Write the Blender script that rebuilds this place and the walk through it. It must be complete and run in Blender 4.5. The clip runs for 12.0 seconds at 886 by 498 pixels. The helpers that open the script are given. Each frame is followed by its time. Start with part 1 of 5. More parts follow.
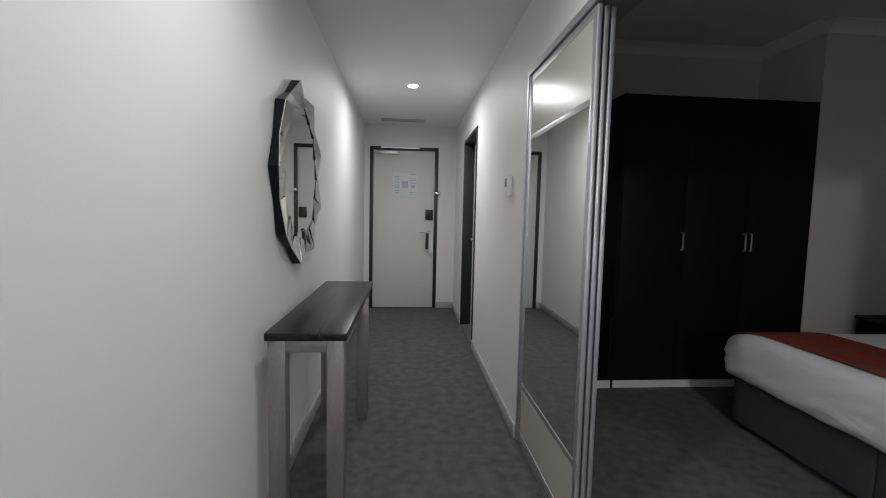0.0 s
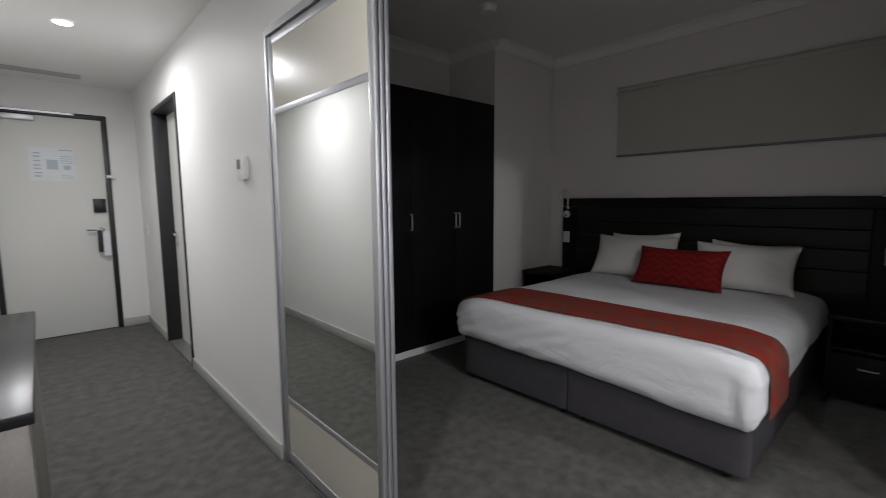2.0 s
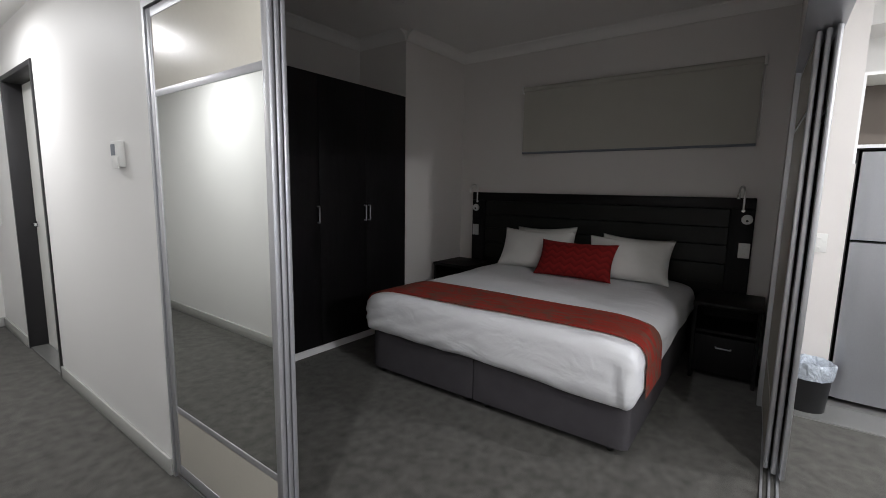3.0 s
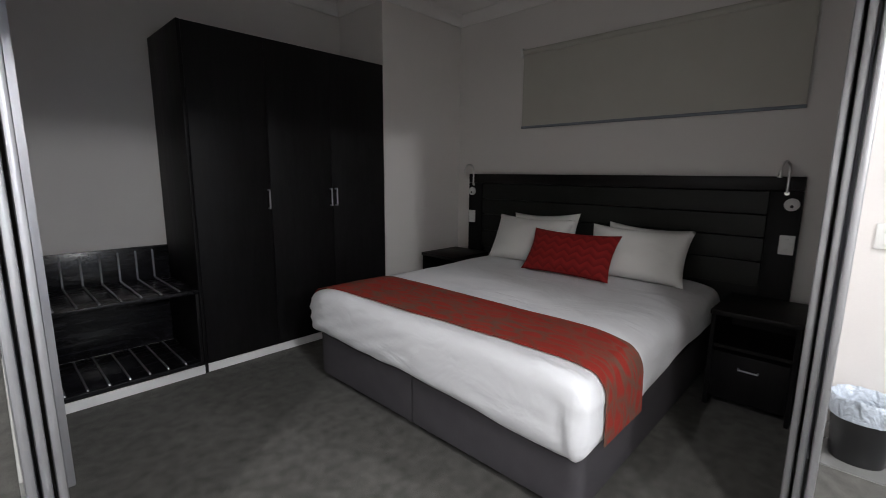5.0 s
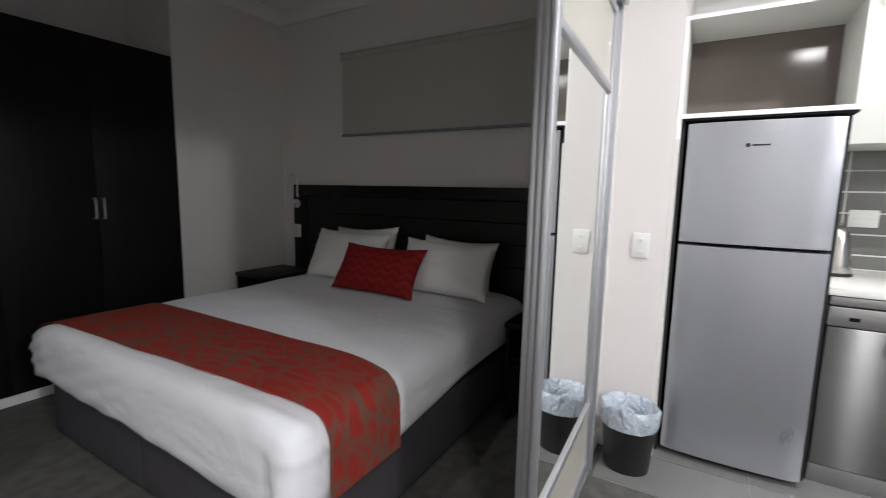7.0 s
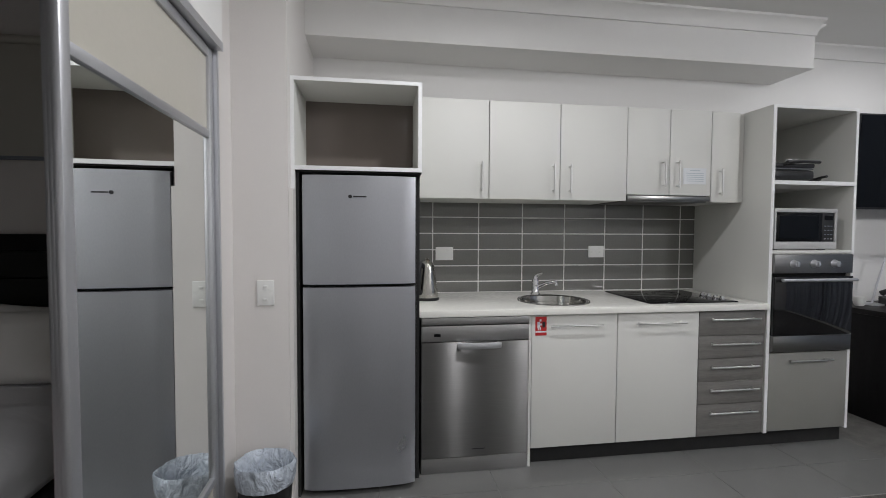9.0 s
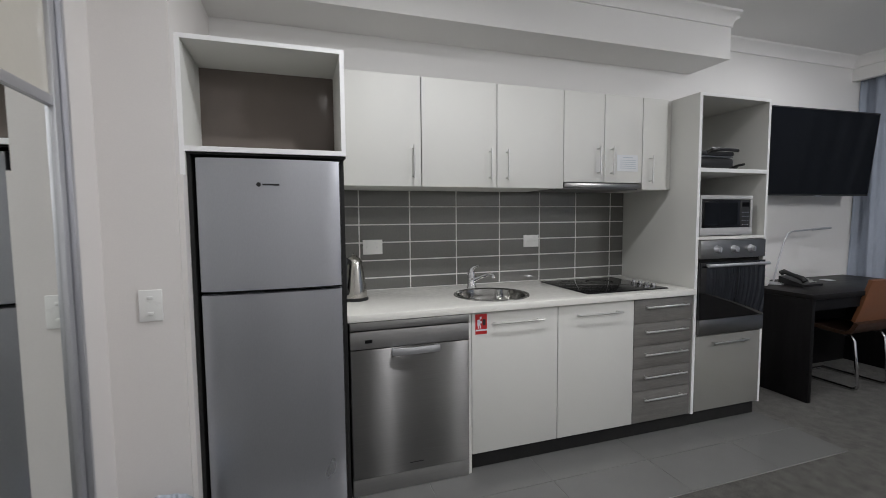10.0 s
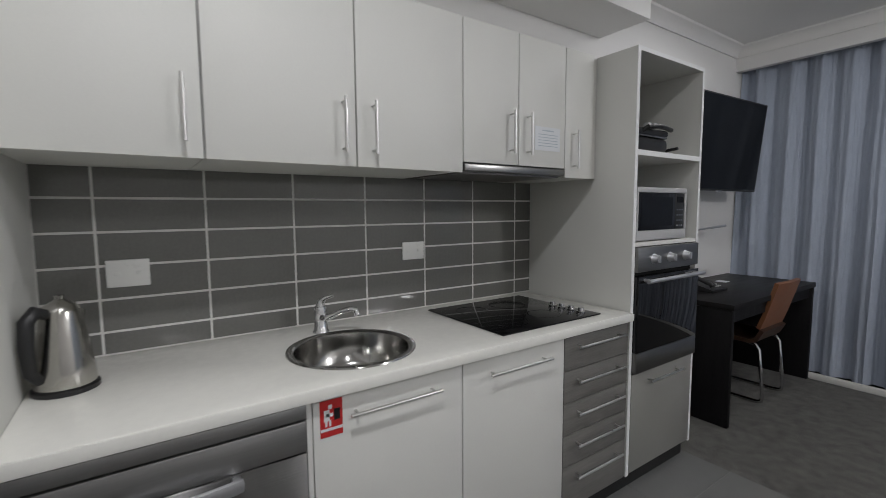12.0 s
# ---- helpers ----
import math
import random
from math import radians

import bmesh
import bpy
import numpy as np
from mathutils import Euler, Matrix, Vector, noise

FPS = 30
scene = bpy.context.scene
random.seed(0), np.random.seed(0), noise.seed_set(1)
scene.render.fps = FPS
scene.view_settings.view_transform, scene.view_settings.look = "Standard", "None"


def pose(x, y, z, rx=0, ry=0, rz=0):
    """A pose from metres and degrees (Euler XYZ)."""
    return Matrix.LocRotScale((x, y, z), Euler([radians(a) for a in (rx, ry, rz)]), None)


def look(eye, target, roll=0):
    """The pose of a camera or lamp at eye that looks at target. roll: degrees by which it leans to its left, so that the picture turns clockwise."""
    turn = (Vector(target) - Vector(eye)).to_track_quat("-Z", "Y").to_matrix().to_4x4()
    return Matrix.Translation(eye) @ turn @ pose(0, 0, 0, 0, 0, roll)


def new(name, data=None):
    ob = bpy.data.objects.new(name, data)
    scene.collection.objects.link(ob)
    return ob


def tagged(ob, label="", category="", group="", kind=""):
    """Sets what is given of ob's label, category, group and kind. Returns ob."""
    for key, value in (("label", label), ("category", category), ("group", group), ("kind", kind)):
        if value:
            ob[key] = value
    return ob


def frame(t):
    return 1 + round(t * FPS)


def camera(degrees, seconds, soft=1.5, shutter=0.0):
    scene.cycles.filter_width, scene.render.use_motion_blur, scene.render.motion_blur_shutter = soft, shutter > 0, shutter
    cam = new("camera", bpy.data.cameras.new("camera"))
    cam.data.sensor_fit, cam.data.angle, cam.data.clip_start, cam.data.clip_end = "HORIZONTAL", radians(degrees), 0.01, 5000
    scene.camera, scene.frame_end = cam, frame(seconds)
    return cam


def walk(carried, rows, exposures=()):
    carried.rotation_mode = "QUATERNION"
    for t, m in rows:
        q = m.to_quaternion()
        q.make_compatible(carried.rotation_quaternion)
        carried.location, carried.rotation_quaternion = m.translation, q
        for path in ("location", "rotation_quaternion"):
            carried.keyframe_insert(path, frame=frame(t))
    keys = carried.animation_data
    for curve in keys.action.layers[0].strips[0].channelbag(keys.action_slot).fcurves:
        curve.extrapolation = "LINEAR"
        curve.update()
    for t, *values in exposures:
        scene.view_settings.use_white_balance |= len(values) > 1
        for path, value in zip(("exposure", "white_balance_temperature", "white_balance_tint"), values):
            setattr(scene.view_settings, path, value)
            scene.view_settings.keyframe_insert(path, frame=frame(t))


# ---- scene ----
cam = camera(90.2, 12.0, soft=0.4, shutter=0.22)
PATH = [
    (0, (0.166, 0.143, 1.277), (0.33, 2.129, 1.117), 1.3),
    (0.5, (0.086, 0.29, 1.266), (0.449, 2.248, 1.085), 0.2),
    (1, (-0.062, 0.467, 1.297), (0.607, 2.343, 1.114), -0.8),
    (1.5, (-0.048, 0.475, 1.297), (0.957, 2.193, 1.098), -0.9),
    (2, (-0.01, 0.464, 1.286), (1.332, 1.93, 1.067), -0.4),
    (2.5, (0.019, 0.444, 1.322), (1.568, 1.683, 1.07), 1.0),
    (3, (0.025, 0.444, 1.328), (1.618, 1.622, 1.057), 1.0),
    (3.2, (0.054, 0.445, 1.323), (1.658, 1.607, 1.046), 0.8),
    (4.8, (0.721, 0.294, 1.271), (2.215, 1.582, 0.94), 0.6),
    (5, (0.811, 0.273, 1.297), (2.237, 1.634, 0.96), 0.5),
    (5.5, (0.984, 0.208, 1.298), (2.253, 1.718, 0.97), 0.7),
    (6, (1.141, 0.1, 1.314), (2.399, 1.62, 0.988), 1.6),
    (6.5, (1.317, -0.013, 1.295), (2.758, 1.338, 0.983), 1.4),
    (7, (1.381, -0.048, 1.267), (3.094, 0.951, 1.007), 1.2),
    (7.5, (1.482, -0.128, 1.277), (3.403, 0.396, 1.084), 0.6),
    (7.7, (1.476, -0.137, 1.297), (3.444, 0.175, 1.116), 0.3),
    (9.3, (1.521, -0.341, 1.336), (3.483, -0.716, 1.238), -0.0),
    (9.5, (1.569, -0.321, 1.362), (3.515, -0.767, 1.238), -0.3),
    (10, (1.756, -0.332, 1.35), (3.65, -0.958, 1.206), -0.5),
    (10.5, (1.994, -0.352, 1.369), (3.828, -1.133, 1.198), -0.4),
    (11, (2.206, -0.483, 1.365), (4.001, -1.348, 1.201), 0.0),
    (11.5, (2.408, -0.629, 1.376), (4.149, -1.599, 1.203), -0.0),
    (12, (2.675, -0.808, 1.372), (4.314, -1.937, 1.195), -0.4),
]
EXPOSURES = [(0, -0.32), (1, -0.32), (1.5, -0.16), (2, 0.1), (2.5, 0.2), (3.2, 0.35), (5, 0.74), (6.2, 0.66), (7, 0.33), (7.5, -0.05), (7.7, -0.2), (9.3, -0.68), (10.5, -0.74), (12, -0.9)]
walk(cam, [(t, look(eye, target, roll)) for t, eye, target, roll in PATH], EXPOSURES)

# ---- world and lamps ----
world = bpy.data.worlds.new("world")
scene.world = world
world.use_nodes = True
world.node_tree.nodes["Background"].inputs[0].default_value = (0.5, 0.6, 0.75, 1)
world.node_tree.nodes["Background"].inputs[1].default_value = 0.15


def area_lamp(name, place, size, watts, colour, spread=170):
    """A round lamp that shines straight down, set just under its fitting."""
    data = bpy.data.lights.new(name, "AREA")
    data.shape, data.size, data.energy, data.color, data.spread = "DISK", size, watts, colour, radians(spread)
    lamp = new(name, data)
    lamp.location = place
    return lamp


HALL_Z, ROOM_Z = 2.41, 2.74
WHITE = (0.98, 0.985, 1.015)
area_lamp("hall_downlight_lamp", (0.2, 4.2, HALL_Z - 0.02), 0.09, 16.0, WHITE, 172)
area_lamp("hall_downlight_lamp", (0.2, 1.21, HALL_Z - 0.02), 0.09, 12.5, WHITE, 165)
area_lamp("kitchen_downlight_lamp", (2.9, -0.95, ROOM_Z - 0.02), 0.09, 27, WHITE)
area_lamp("living_downlight_lamp", (3.62, -4.0, ROOM_Z - 0.02), 0.09, 12, WHITE)
area_lamp("ceiling_and_fill_lamp", (0.93, -0.85, ROOM_Z - 0.062), 0.27, 20, WHITE)
# Unseen point lamp, added at the back to brighten the bedroom.
back_fill_lamp = new("ceiling_and_fill_lamp", bpy.data.lights.new("ceiling_and_fill_lamp", "POINT"))
back_fill_lamp.data.energy, back_fill_lamp.data.color, back_fill_lamp.data.shadow_soft_size = 120, WHITE, 0.14
back_fill_lamp.location = (0.95, -3.6, ROOM_Z - 0.20)


def box(bm, x0, x1, y0, y1, z0, z1, r=0.0, seg=2):
    """A block between two corners, with edges rounded by r."""
    vs = bmesh.ops.create_cube(bm, size=1)["verts"]
    for v in vs:
        v.co = Vector((x0 + (v.co.x + 0.5) * (x1 - x0), y0 + (v.co.y + 0.5) * (y1 - y0), z0 + (v.co.z + 0.5) * (z1 - z0)))
    if r:
        edges = list({e for v in vs for e in v.link_edges})
        bmesh.ops.bevel(bm, geom=edges, offset=r, segments=seg, profile=0.5, affect="EDGES")


def tube(bm, pts, r, n=10, caps=True):
    """A round bar along a line of points; r may be one radius or one a point."""
    pts = [Vector(p) for p in pts]
    rs = r if isinstance(r, (list, tuple)) else [r] * len(pts)
    rings, up = [], None
    for i, p in enumerate(pts):
        way = (pts[min(i + 1, len(pts) - 1)] - pts[max(i - 1, 0)]).normalized()
        if up is None:
            up = way.orthogonal().normalized()
        up = (up - way * up.dot(way)).normalized()
        side = way.cross(up)
        rings.append([bm.verts.new(p + (up * math.cos(a) + side * math.sin(a)) * rs[i]) for a in [2 * math.pi * k / n for k in range(n)]])
    for a, b in zip(rings, rings[1:]):
        for k in range(n):
            bm.faces.new((a[k], a[(k + 1) % n], b[(k + 1) % n], b[k]))
    if caps:
        bm.faces.new(rings[0][::-1])
        bm.faces.new(rings[-1])


def lathe(bm, profile, x, y, n=32, sx=1.0, sy=1.0, caps=(True, True)):
    """Turns a profile of (radius, z) round an upright line."""
    rings = []
    for r, z in profile:
        rings.append([bm.verts.new((x + sx * r * math.cos(2 * math.pi * k / n), y + sy * r * math.sin(2 * math.pi * k / n), z)) for k in range(n)])
    for a, b in zip(rings, rings[1:]):
        for k in range(n):
            bm.faces.new((a[k], a[(k + 1) % n], b[(k + 1) % n], b[k]))
    for ring, cap in zip((rings[0], rings[-1]), caps):
        if cap:
            bm.faces.new(ring)


def origin(ob):
    place = Vector((0, 0, 0))
    while ob:
        place += ob.location
        ob = ob.parent
    return place


def part(name, bm, material, parent=None, label="", smooth=None):
    """Links a bmesh, drawn in room coordinates, as one mesh under a thing or a part."""
    bmesh.ops.recalc_face_normals(bm, faces=bm.faces[:])
    if parent:
        bmesh.ops.translate(bm, verts=bm.verts[:], vec=-origin(parent))
    mesh = bpy.data.meshes.new(name)
    bm.to_mesh(mesh)
    bm.free()
    mesh.materials.append(material)
    if smooth is not None:
        mesh.shade_smooth()
        mesh.set_sharp_from_angle(angle=radians(smooth))
    ob = new(name, mesh)
    if parent:
        ob.parent = parent
    if label:
        tagged(ob, label)
    return ob


def block(name, material, parent, *boxes, r=0.0, label="", smooth=None):
    bm = bmesh.new()
    for b in boxes:
        box(bm, *b, r=r)
    return part(name, bm, material, parent, label, smooth if smooth is not None else (40 if r else None))


def thing(name, place, label, category, group="", kind=""):
    ob = new(name)
    ob.location = place
    ob.empty_display_size = 0.1
    return tagged(ob, label, category, group, kind)


def fixed(name, material, label, category, *boxes, r=0.0):
    """A piece of the setting, in one mesh."""
    return tagged(block(name, material, None, *boxes, r=r), label, category, kind="structure")


# ---- materials ----
def surf(name, colour, rough, var=0.06, scale=3.0, fine=120.0, bump=0.05, metal=0.0, coat=0.0, stretch=(1, 1, 1), spec=0.5, rough_var=0.08, sheen=0.0):
    """Colour that wanders at two scales, with fine relief and uneven gloss."""
    m = bpy.data.materials.new(name)
    m.use_nodes = True
    nt = m.node_tree
    b = nt.nodes["Principled BSDF"]
    b.inputs["Metallic"].default_value, b.inputs["Specular IOR Level"].default_value = metal, spec
    b.inputs["Coat Weight"].default_value, b.inputs["Coat Roughness"].default_value = coat, 0.12
    b.inputs["Sheen Weight"].default_value = sheen
    co, mp = nt.nodes.new("ShaderNodeTexCoord"), nt.nodes.new("ShaderNodeMapping")
    mp.inputs["Scale"].default_value = stretch
    nt.links.new(co.outputs["Object"], mp.inputs["Vector"])
    big, small = nt.nodes.new("ShaderNodeTexNoise"), nt.nodes.new("ShaderNodeTexNoise")
    for n, s, d in ((big, scale, 3), (small, fine, 2)):
        n.inputs["Scale"].default_value, n.inputs["Detail"].default_value = s, d
        nt.links.new(mp.outputs["Vector"], n.inputs["Vector"])
    mix = nt.nodes.new("ShaderNodeMath")
    mix.operation = "ADD"
    nt.links.new(big.outputs["Fac"], mix.inputs[0])
    nt.links.new(small.outputs["Fac"], mix.inputs[1])
    ramp = nt.nodes.new("ShaderNodeMapRange")
    ramp.inputs["From Min"].default_value, ramp.inputs["From Max"].default_value = 0.6, 1.4
    ramp.inputs["To Min"].default_value, ramp.inputs["To Max"].default_value = 1 - var, 1 + var
    nt.links.new(mix.outputs[0], ramp.inputs["Value"])
    tint = nt.nodes.new("ShaderNodeVectorMath")
    tint.operation = "SCALE"
    tint.inputs[0].default_value = colour
    nt.links.new(ramp.outputs[0], tint.inputs["Scale"])
    nt.links.new(tint.outputs[0], b.inputs["Base Color"])
    gloss = nt.nodes.new("ShaderNodeMapRange")
    gloss.inputs["To Min"].default_value, gloss.inputs["To Max"].default_value = max(0.0, rough - rough_var), min(1.0, rough + rough_var)
    nt.links.new(big.outputs["Fac"], gloss.inputs["Value"])
    nt.links.new(gloss.outputs[0], b.inputs["Roughness"])
    if bump:
        bp = nt.nodes.new("ShaderNodeBump")
        bp.inputs["Strength"].default_value, bp.inputs["Distance"].default_value = bump, 0.002
        nt.links.new(small.outputs["Fac"], bp.inputs["Height"])
        nt.links.new(bp.outputs[0], b.inputs["Normal"])
    return m


def plain(name, colour, rough, metal=0.0, glow=0.0):
    m = bpy.data.materials.new(name)
    m.use_nodes = True
    b = m.node_tree.nodes["Principled BSDF"]
    b.inputs["Base Color"].default_value, b.inputs["Roughness"].default_value, b.inputs["Metallic"].default_value = (*colour, 1), rough, metal
    if glow:
        b.inputs["Emission Color"].default_value, b.inputs["Emission Strength"].default_value = (*colour, 1), glow
    return m


def carpet_material():
    m = surf("carpet", (0.080, 0.077, 0.070), 0.95, var=0.62, scale=15, fine=240, bump=1.0, spec=0.15, sheen=0.15)
    return m


def leaf_fabric(name, ground, figure, scale):
    """A woven cloth with veined leaves, or with rows of zigzag scallops where scale is 0, in a second colour."""
    m = surf(name, figure, 0.8, var=0.15, scale=20, fine=500, bump=0.3, spec=0.2)
    nt = m.node_tree
    b = nt.nodes["Principled BSDF"]
    was = b.inputs["Base Color"].links[0].from_socket

    def node(kind, **settings):
        n = nt.nodes.new("ShaderNode" + kind)
        for k, v in settings.items():
            n.inputs[k].default_value = v
        return n

    def calc(op, a, c):
        n = nt.nodes.new("ShaderNodeMath")
        n.operation = op
        for sock, v in zip(n.inputs, (a, c)):
            if isinstance(v, (int, float)):
                sock.default_value = v
            else:
                nt.links.new(v, sock)
        return n.outputs[0]
    co = node("TexCoord")
    if scale:
        warp = node("Mapping", Scale=(scale, scale * 0.36, scale * 0.36), Rotation=(0, 0, radians(52)))
        bend = node("TexNoise", Scale=5.0, Detail=1.0)
        sway = nt.nodes.new("ShaderNodeVectorMath")
        sway.operation = "MULTIPLY_ADD"
        sway.inputs[1].default_value = (0.09, 0.09, 0.09)
        leaf = node("TexVoronoi", Scale=1.0, Randomness=0.75)
        leaf.feature = "DISTANCE_TO_EDGE"
        patch = node("TexNoise", Scale=4.5, Detail=2.0)
        vein = node("TexWave", Scale=75.0, Distortion=1.5, Detail=1.0)
        nt.links.new(co.outputs["Object"], bend.inputs["Vector"])
        nt.links.new(bend.outputs["Color"], sway.inputs[0])
        nt.links.new(co.outputs["Object"], sway.inputs[2])
        nt.links.new(sway.outputs[0], warp.inputs["Vector"])
        nt.links.new(warp.outputs[0], leaf.inputs["Vector"])
        for n in (patch, vein):
            nt.links.new(co.outputs["Object"], n.inputs["Vector"])
        level = calc("MULTIPLY", calc("MAXIMUM", calc("SUBTRACT", patch.outputs["Fac"], 0.45), 0.0), 0.6)
        value = calc("ADD", calc("SUBTRACT", leaf.outputs["Distance"], level), calc("MULTIPLY", vein.outputs["Fac"], 0.05))
        low, high = -0.05, 0.17
    else:
        axes = node("SeparateXYZ")
        nt.links.new(co.outputs["Object"], axes.inputs[0])
        zig = calc("PINGPONG", axes.outputs["X"], 0.045)
        value = calc("FRACT", calc("MULTIPLY", calc("ADD", axes.outputs["Z"], calc("MULTIPLY", zig, 0.75)), 19.0), 0.0)
        low, high = 0.05, 0.75
    cut = node("MapRange")
    cut.inputs["From Min"].default_value, cut.inputs["From Max"].default_value = low, high
    nt.links.new(value, cut.inputs["Value"])
    mix = nt.nodes.new("ShaderNodeMix")
    mix.data_type = "RGBA"
    mix.inputs["A"].default_value = (*ground, 1)
    nt.links.new(cut.outputs[0], mix.inputs["Factor"])
    nt.links.new(was, mix.inputs["B"])
    nt.links.new(mix.outputs["Result"], b.inputs["Base Color"])
    return m


def creased(m, scale, depth, stretch=(1, 1, 1)):
    """Adds broad soft creases under the fine weave."""
    nt = m.node_tree
    b = nt.nodes["Principled BSDF"]
    fine = b.inputs["Normal"].links[0].from_node
    co, mp, n, bp = (nt.nodes.new("ShaderNode" + k) for k in ("TexCoord", "Mapping", "TexNoise", "Bump"))
    mp.inputs["Scale"].default_value = stretch
    n.inputs["Scale"].default_value, n.inputs["Detail"].default_value, n.inputs["Distortion"].default_value = scale, 3.0, 0.6
    bp.inputs["Strength"].default_value, bp.inputs["Distance"].default_value = 1.0, depth
    nt.links.new(co.outputs["Object"], mp.inputs["Vector"])
    nt.links.new(mp.outputs[0], n.inputs["Vector"])
    nt.links.new(n.outputs["Fac"], bp.inputs["Height"])
    nt.links.new(bp.outputs[0], fine.inputs["Normal"])
    return m


WARMPAINT = surf("warm_wall_paint", (0.74, 0.712, 0.69), 0.55, var=0.03, scale=1.2, fine=260, bump=0.06)
PAINT = surf("wall_paint", (0.81, 0.80, 0.785), 0.55, var=0.03, scale=1.2, fine=260, bump=0.06)
CEIL = surf("ceiling_paint", (0.85, 0.84, 0.82), 0.8, var=0.02, scale=1.5, fine=200, bump=0.05)
GLOSSPAINT = surf("trim_paint", (0.76, 0.75, 0.72), 0.35, var=0.02, scale=3, fine=90, bump=0.02)
SKIRT = surf("grey_skirting_paint", (0.45, 0.45, 0.43), 0.4, var=0.03, scale=4, fine=90, bump=0.02)
CARPET = carpet_material()
FLOORTILE = surf("floor_tile", (0.17, 0.17, 0.165), 0.16, var=0.05, scale=6, fine=180, bump=0.02, rough_var=0.05)
GROUT = surf("grout", (0.24, 0.235, 0.23), 0.9, var=0.08, scale=20, fine=300, bump=0.2)
WALLTILE = surf("grey_wall_tile", (0.150, 0.149, 0.139), 0.06, var=0.10, scale=5, fine=90, bump=0.015, rough_var=0.03)
TILEGROUT = surf("pale_grout", (0.66, 0.65, 0.63), 0.9, var=0.05, scale=20, fine=300, bump=0.2)
ESPRESSO = surf("espresso_wood", (0.009, 0.0085, 0.009), 0.48, var=0.45, scale=5, fine=60, bump=0.12, stretch=(6, 6, 0.6), spec=0.15)
ESPRESSO_X = surf("espresso_wood_lengthways", (0.010, 0.009, 0.009), 0.42, var=0.5, scale=5, fine=60, bump=0.12, stretch=(6, 0.6, 6), spec=0.2)
RACKWOOD = surf("glossy_dark_board", (0.012, 0.012, 0.014), 0.26, var=0.4, scale=5, fine=60, bump=0.06, stretch=(0.6, 6, 6), spec=0.45)
DARKFRAME = surf("dark_door_frame_paint", (0.022, 0.021, 0.023), 0.4, var=0.12, scale=6, fine=120, bump=0.05)
PADDED = surf("dark_vinyl", (0.011, 0.012, 0.0105), 0.5, var=0.2, scale=8, fine=350, bump=0.3, spec=0.3)
DIVAN = surf("charcoal_divan_fabric", (0.062, 0.058, 0.064), 0.9, var=0.15, scale=12, fine=600, bump=0.4, spec=0.2)
LINEN = creased(surf("white_linen", (0.75, 0.755, 0.78), 0.85, var=0.03, scale=6, fine=700, bump=0.12, spec=0.2, sheen=0.1), 6.0, 0.016, (1, 0.6, 1))
PILLOWCASE = creased(surf("cream_pillowcase", (0.78, 0.77, 0.745), 0.85, var=0.03, scale=6, fine=700, bump=0.12, spec=0.2, sheen=0.1), 5.0, 0.009, (1, 1, 0.7))
RUNNER = leaf_fabric("red_leaf_cloth", (0.16, 0.08, 0.058), (0.30, 0.030, 0.021), 21)
CUSHION = leaf_fabric("red_cushion_cloth", (0.17, 0.010, 0.010), (0.27, 0.016, 0.015), 0)
ALU = surf("satin_aluminium", (0.57, 0.575, 0.60), 0.42, var=0.04, scale=4, fine=300, bump=0.03, metal=0.85, stretch=(1, 1, 0.05))
STEEL = surf("brushed_steel", (0.21, 0.207, 0.205), 0.36, var=0.07, scale=3, fine=260, bump=0.10, metal=1.0, stretch=(1, 0.02, 1))
brush = STEEL.node_tree.nodes.new("ShaderNodeCombineXYZ")
brush.inputs[2].default_value = 1.0
steel_shader = STEEL.node_tree.nodes["Principled BSDF"]
STEEL.node_tree.links.new(brush.outputs[0], steel_shader.inputs["Tangent"])
steel_shader.inputs["Anisotropic"].default_value = 1.0
creased(STEEL, 2.2, 0.0025, (1, 1, 0.3))
STEEL_PALE = surf("pale_brushed_steel", (0.36, 0.357, 0.353), 0.48, var=0.05, scale=3, fine=220, bump=0.03, metal=1.0, stretch=(1, 0.03, 1))
KETTLESTEEL = surf("satin_kettle_steel", (0.50, 0.485, 0.455), 0.17, var=0.06, scale=8, fine=260, bump=0.02, metal=1.0, stretch=(1, 1, 0.1))
HANDLE = surf("satin_handle_steel", (0.66, 0.655, 0.64), 0.3, var=0.06, scale=9, fine=260, bump=0.02, metal=1.0)
# Seat colour darkened to carry the shade under the desk.
SEATSHADE = surf("shaded_seat_leather", (0.06, 0.03, 0.018), 0.5, var=0.15, scale=10, fine=200, bump=0.15)
SILVERCASE = surf("pale_silver_plastic", (0.46, 0.46, 0.46), 0.35, var=0.02, scale=8, fine=200, bump=0.01)
STEEL_H = surf("brushed_steel_across", (0.26, 0.257, 0.253), 0.3, var=0.08, scale=3, fine=220, bump=0.03, metal=1.0, stretch=(1, 0.03, 1))
FRIDGE = surf("silver_fridge_coat", (0.43, 0.44, 0.47), 0.33, var=0.05, scale=4, fine=300, bump=0.012, metal=0.75, stretch=(1, 1, 0.25), rough_var=0.14)
CHROME = plain("chrome", (0.78, 0.78, 0.80), 0.08, 1.0)
MIRROR = plain("mirror_glass", (0.80, 0.82, 0.80), 0.015, 1.0)
MIRROR_WARM = plain("bevelled_mirror_glass", (0.72, 0.73, 0.70), 0.03, 1.0)
BEIGEGLASS = surf("beige_painted_glass", (0.54, 0.515, 0.45), 0.24, var=0.02, scale=2, fine=60, bump=0.0, rough_var=0.03)
LAMINATE = surf("white_laminate", (0.69, 0.688, 0.655), 0.55, var=0.02, scale=2, fine=200, bump=0.03)
